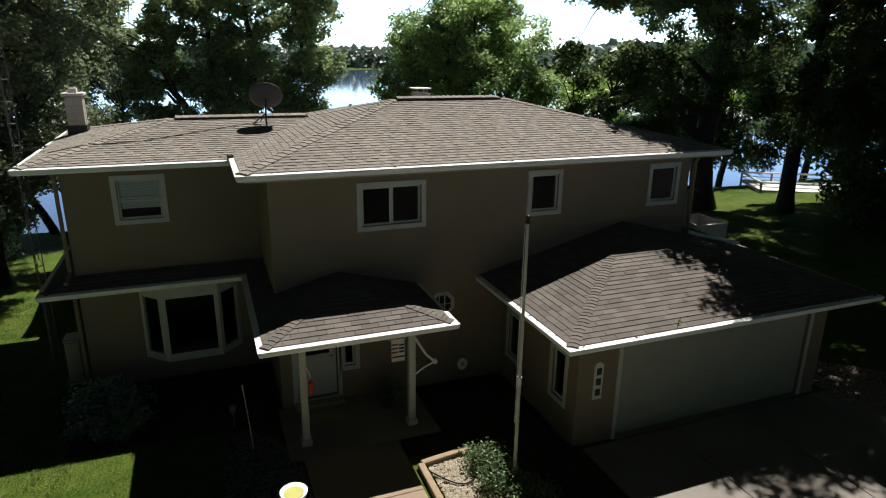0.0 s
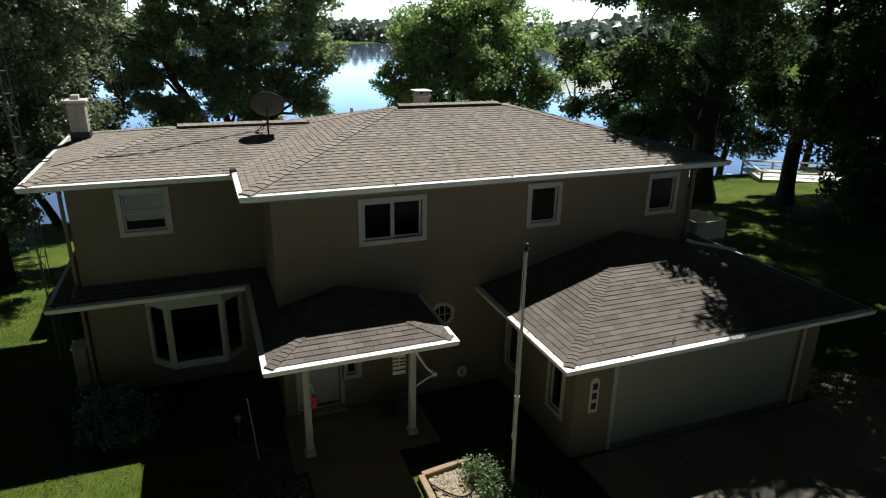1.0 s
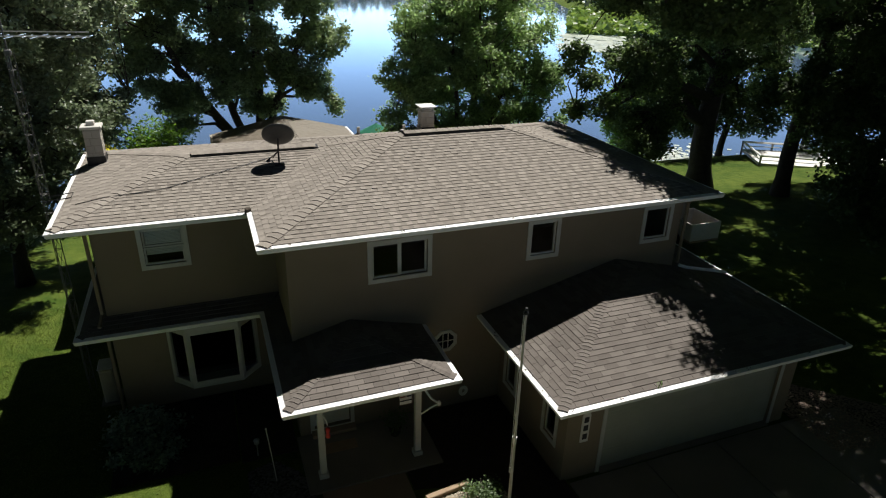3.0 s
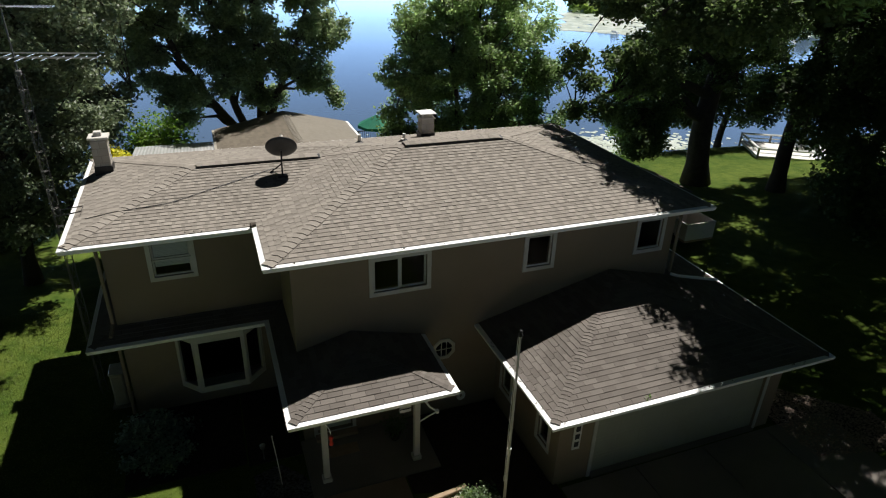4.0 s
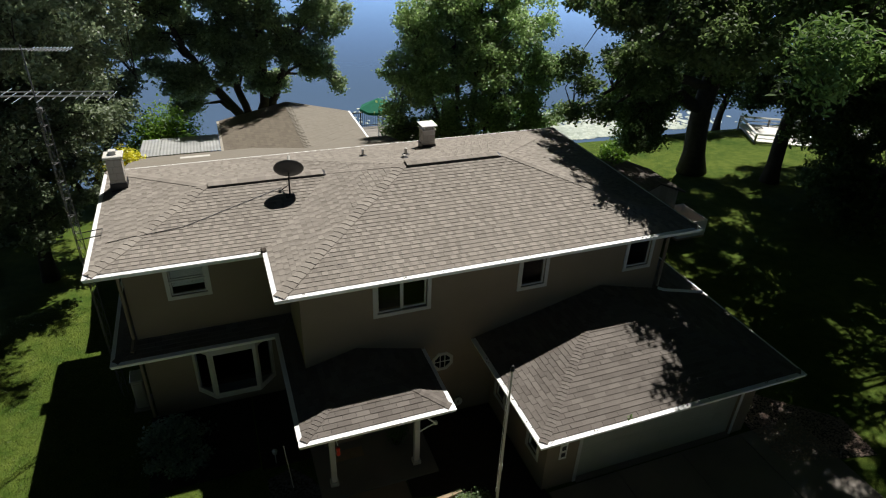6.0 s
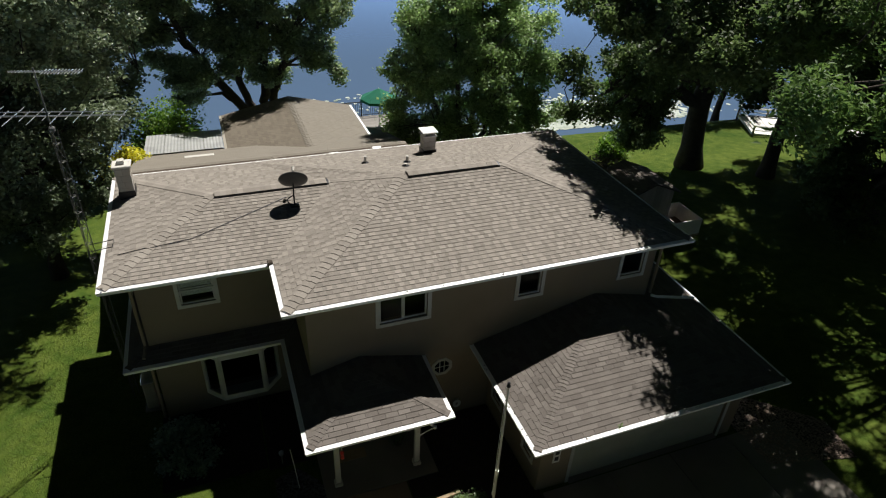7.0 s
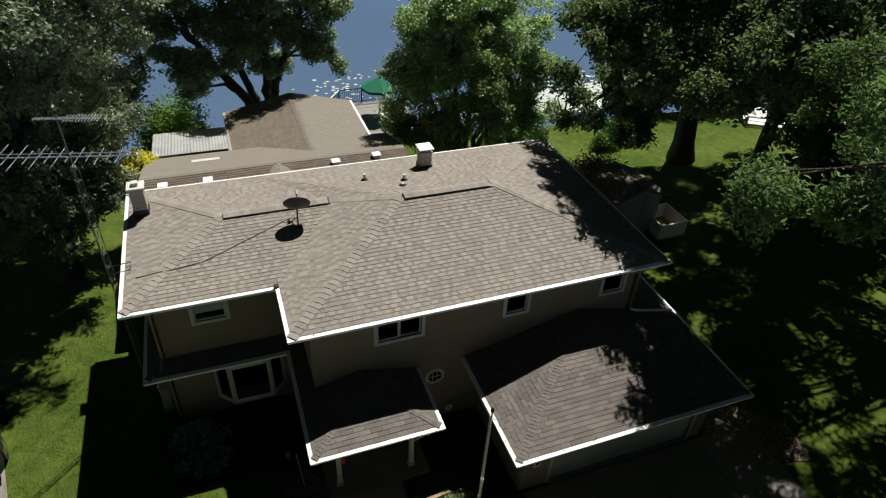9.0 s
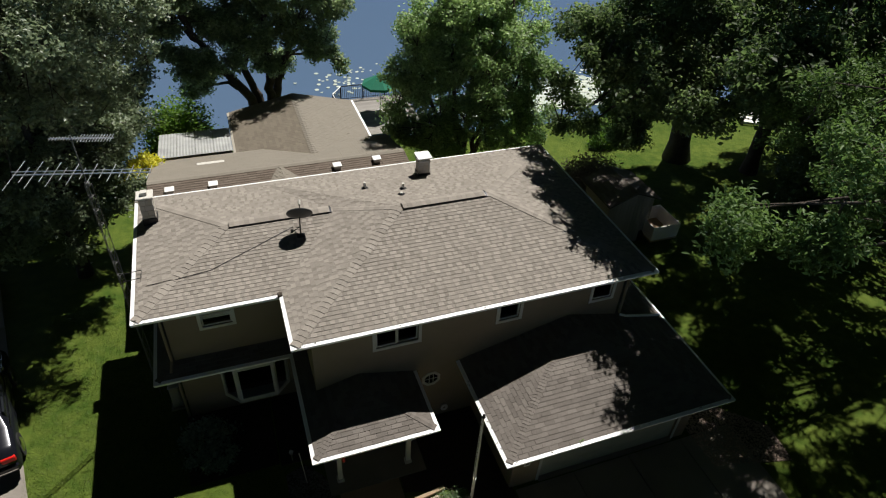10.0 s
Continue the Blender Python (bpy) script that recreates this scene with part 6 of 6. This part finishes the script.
railing(deck, (6.65, 34.4), (6.65, 36.6), -0.98, 0.95, M_BLACKMETAL, M_WHITE)
railing(deck, (6.65, 36.6), (7.35, 37.6), -0.98, 0.95, M_BLACKMETAL, M_WHITE)
railing(deck, (7.35, 37.6), (11.5, 37.6), -0.98, 0.95, M_BLACKMETAL, M_BLACKMETAL)
para = thing("parasol", (9.4, 35.4, -0.98), "green canvas parasol on the deck", "parasol")
part("pole", tubed([(9.4, 35.4, -0.98), (9.4, 35.4, 1.55)], 0.025, 8), M_WHITE, para)
part("base", lathe([(0.28, 0), (0.28, 0.05), (0.06, 0.09), (0.04, 0.2)], (9.4, 35.4, -0.98), 16), M_CAP, para)
bm = bmesh.new()
rim = [bm.verts.new((9.4 + 1.15 * math.cos(k * math.pi / 4), 35.4 + 1.15 * math.sin(k * math.pi / 4), 0.95 + (0.0 if k % 2 else 0.02))) for k in range(8)]
low = [bm.verts.new((v.co.x, v.co.y, 0.80)) for v in rim]
apex = bm.verts.new((9.4, 35.4, 1.55))
for k in range(8):
    bm.faces.new((rim[k], rim[(k + 1) % 8], apex))
    bm.faces.new((low[k], low[(k + 1) % 8], rim[(k + 1) % 8], rim[k]))
part("canopy", bm, M_GREENCLOTH, para, "green canvas canopy")

# a pale deck along the shore with low white rails on both long sides
NA, NB, FA, FB = Vector((31.35, 27.6)), Vector((40.2, 22.3)), Vector((32.9, 30.6)), Vector((42.6, 25.3))
shore = thing("shore_deck", (36, 27, -0.6), "pale boarded deck along the lake shore", "deck", kind="structure")
for k in range(26):
    p, q, r, t = [u + (v - u) * f for f in (k / 26, (k + 0.97) / 26) for u, v in ((NA, NB), (FA, FB))]
    vs = [(p.x, p.y), (r.x, r.y), (t.x, t.y), (q.x, q.y)]
    part("plank", prism(vs, -0.62, -0.46 + random.uniform(-0.004, 0.004)), M_SIGN, shore)
rail = thing("shore_fence", (36, 26, -0.5), "low white double rail along the shore deck", "fence")
for u, v, n in ((NA, NB, 6), (FA, FB, 6), (NA, FA, 1)):
    for i in range(n + 1 if n > 1 else 0):
        p = u + (v - u) * (i / n)
        part("post", boxed(p.x - 0.05, p.x + 0.05, p.y - 0.05, p.y + 0.05, -1.2, 0.0, bevel=0.008), M_WOOD_GREY, rail)
    for z, w in ((0.0, 0.07), (-0.26, 0.03)):
        d = (v - u).normalized() * 0.06
        part("rail", tubed([(u.x - d.x, u.y - d.y, z), (v.x + d.x, v.y + d.y, z)], w, 6), M_WHITE, rail)


def small_shed():
    t = thing("garden_shed", (16.05, 19.0, 0), "small grey board shed with a low gabled roof", "shed")
    for k in range(12):
        x = 14.95 + k * 0.185
        top = 2.36 + 0.44 * (1 - abs(x + 0.09 - 16.05) / 1.15)
        part("board", boxed(x, x + 0.178, 18.0, 18.03, 0.0, top - 0.05, bevel=0.004), M_WOOD_GREY, t)
    part("wall", wall_mesh(20.0, 14.95, 17.15, 0.0, 2.3, -0.06), M_WOOD_GREY, t)
    part("wall", wall_mesh(14.95, 18.06, 19.94, 0.0, 2.3, 0.06, axis="x"), M_WOOD_GREY, t)
    part("wall", wall_mesh(17.15, 18.06, 19.94, 0.0, 2.3, -0.06, axis="x"), M_WOOD_GREY, t)
    fs = [((14.75, 20.2, 2.36), (14.75, 17.8, 2.36), (16.05, 17.8, 2.88), (16.05, 20.2, 2.88)), ((17.35, 17.8, 2.36), (17.35, 20.2, 2.36), (16.05, 20.2, 2.88), (16.05, 17.8, 2.88))]
    r = roof_deck(t, "roof", fs, "weathered shingle shed roof", 0.05)
    for f in fs:
        slope(r, f, M_SHINGLE_LOW)


small_shed()
crate = thing("trailer_box", (17.6, 17.6, 0), "open-topped pale utility trailer box", "trailer")
for a in ((17.0, 18.4, 17.3, 17.36), (17.0, 18.4, 18.8, 18.86), (17.0, 17.06, 17.36, 18.8), (18.34, 18.4, 17.36, 18.8)):
    part("side", boxed(*a, 0.5, 1.2, bevel=0.01), M_SIGN, crate)
part("bed", boxed(17.0, 18.4, 17.3, 18.86, 0.42, 0.5), M_TIMBER, crate)
for x in (16.9, 18.5):
    bm = bmesh.new()
    g = bmesh.ops.create_cone(bm, cap_ends=True, segments=20, radius1=0.3, radius2=0.3, depth=0.16)
    bmesh.ops.transform(bm, matrix=pose(x, 18.1, 0.33, 0, 90, 0), verts=g["verts"])
    part("wheel", bm, M_RUBBER, crate)


# ---- parked cars ----
def car(m):
    """A dark saloon: shell, glasshouse, wheels, lights. Built along +y with its tail at y = 0, then set by m."""
    t = thing("parked_car", (0, 0, 0), "dark shiny parked car on the side driveway", "car")
    prof = [(0.0, 0.35), (0.0, 0.62), (0.06, 0.88), (0.35, 0.96), (0.9, 1.02), (1.5, 1.40), (2.1, 1.46), (2.7, 1.40), (3.35, 1.02), (4.3, 0.86), (4.55, 0.62), (4.55, 0.35)]
    bm = bmesh.new()
    rows = []
    for x, k, dz in ((-0.9, 0.96, 0.0), (-0.82, 1.0, 0.03), (-0.45, 1.0, 0.05), (0.0, 1.0, 0.06), (0.45, 1.0, 0.05), (0.82, 1.0, 0.03), (0.9, 0.96, 0.0)):
        row = []
        for y, z in prof:
            inset = 0.2 * max(0.0, (z - 0.95) / 0.5) * (1 if abs(x) > 0.5 else 0)
            row.append(bm.verts.new((x - math.copysign(inset, x), 2.27 + (y - 2.27) * (k if abs(x) > 0.8 else 1), z + (dz if z > 0.5 else 0))))
        rows.append(row)
    for r, s in zip(rows, rows[1:]):
        for k in range(len(prof) - 1):
            bm.faces.new((r[k], r[k + 1], s[k + 1], s[k]))
    bm.faces.new(rows[0]), bm.faces.new(rows[-1][::-1])
    part("body", bm, M_CARPAINT, t, "dark glossy paint", True)

    def slab(pts, name, material, parent):
        bm = bmesh.new()
        vs = [bm.verts.new(p) for p in pts]
        f = bm.faces.new(vs)
        r = bmesh.ops.extrude_face_region(bm, geom=[f])
        n = f.normal if f.normal.length else Vector((0, 0, 1))
        bm.normal_update()
        n = f.normal.copy()
        bmesh.ops.translate(bm, verts=[e for e in r["geom"] if isinstance(e, bmesh.types.BMVert)], vec=n * 0.012)
        return part(name, bm, material, parent)

    slab([(-0.62, 0.98, 1.125), (0.62, 0.98, 1.125), (0.56, 1.42, 1.41), (-0.56, 1.42, 1.41)], "rear_window", M_CARGLASS, t)
    slab([(-0.56, 2.80, 1.42), (0.56, 2.80, 1.42), (0.64, 3.30, 1.11), (-0.64, 3.30, 1.11)], "windscreen", M_CARGLASS, t)
    for s in (-1, 1):
        part("side_window", boxed(min(s * 0.80, s * 0.87), max(s * 0.80, s * 0.87), 1.25, 3.05, 1.04, 1.30, bevel=0.02), M_CARGLASS, t)
        part("window_trim", boxed(min(s * 0.86, s * 0.905), max(s * 0.86, s * 0.905), 0.95, 3.35, 0.995, 1.025, bevel=0.006), M_CHROME, t)
        part("tail_light", boxed(min(s * 0.50, s * 0.86), max(s * 0.50, s * 0.86), -0.015, 0.10, 0.70, 0.86, bevel=0.02), M_TAIL, t)
        part("mirror", boxed(min(s * 0.88, s * 1.05), max(s * 0.88, s * 1.05), 3.0, 3.14, 0.98, 1.12, bevel=0.03), M_CARPAINT, t)
        for y in (0.85, 3.65):
            bm = bmesh.new()
            g = bmesh.ops.create_cone(bm, cap_ends=True, segments=24, radius1=0.33, radius2=0.33, depth=0.22)
            bmesh.ops.transform(bm, matrix=pose(s * 0.82, y, 0.33, 0, 90, 0), verts=g["verts"])
            w = part("wheel", bm, M_RUBBER, t)
            bm = bmesh.new()
            g = bmesh.ops.create_cone(bm, cap_ends=True, segments=20, radius1=0.22, radius2=0.18, depth=0.03)
            bmesh.ops.transform(bm, matrix=pose(s * 0.935, y, 0.33, 0, 90 * s, 0), verts=g["verts"])
            part("rim", bm, M_CHROME, w)
    part("rear_bumper", boxed(-0.86, 0.86, -0.07, 0.05, 0.36, 0.60, bevel=0.04), M_CARPAINT, t)
    part("bumper_strip", boxed(-0.80, 0.80, -0.082, -0.068, 0.44, 0.48, bevel=0.004), M_CHROME, t)
    part("plate", boxed(-0.26, 0.26, -0.014, 0.004, 0.66, 0.78, bevel=0.004), M_SIGN, t)
    t.matrix_basis = m
    return t


car(pose(-7.94, 12.95, 0.085, 0, 0, 13) @ Matrix.Diagonal((1, 1.06, 1.14, 1)))

# a weed sprouting from the garage gutter, and leaf litter caught along the eaves
weed = thing("gutter_weed", (7.66, 7.80, 2.64), "small weed growing out of the garage gutter", "weed")
part("stem", tubed([(7.66, 7.83, 2.62), (7.67, 7.81, 2.69), (7.66, 7.80, 2.75)], 0.006, 5), M_BARK, weed)
leaf_cloud("leaves", np.random.default_rng(15).normal(size=(26, 3)) * (0.03, 0.03, 0.04) + (7.66, 7.81, 2.70), 0.045, L_NEAR, weed, seed=15)
rl = np.random.default_rng(16)
lit = []
for x0, y0, x1, y1, z in ((0.74, 11.14, 11.6, 11.14, ZE), (5.5, 7.84, 12.8, 7.84, ZL), (5.52, 7.9, 5.52, 11.5, ZL), (-3.08, 13.26, 0.7, 13.26, ZE)):
    for f in rl.uniform(0, 1, 9) ** 1.3:
        c = np.array([x0 + (x1 - x0) * f, y0 + (y1 - y0) * f, z + 0.012])
        lit.append(c + rl.normal(size=(5, 3)) * (0.035, 0.02, 0.005))
tagged(leaf_cloud("leaf_litter", np.concatenate(lit), 0.034, M_BARK, seed=17), "dry leaf litter caught along the gutters", "leaf litter", kind="stuff")
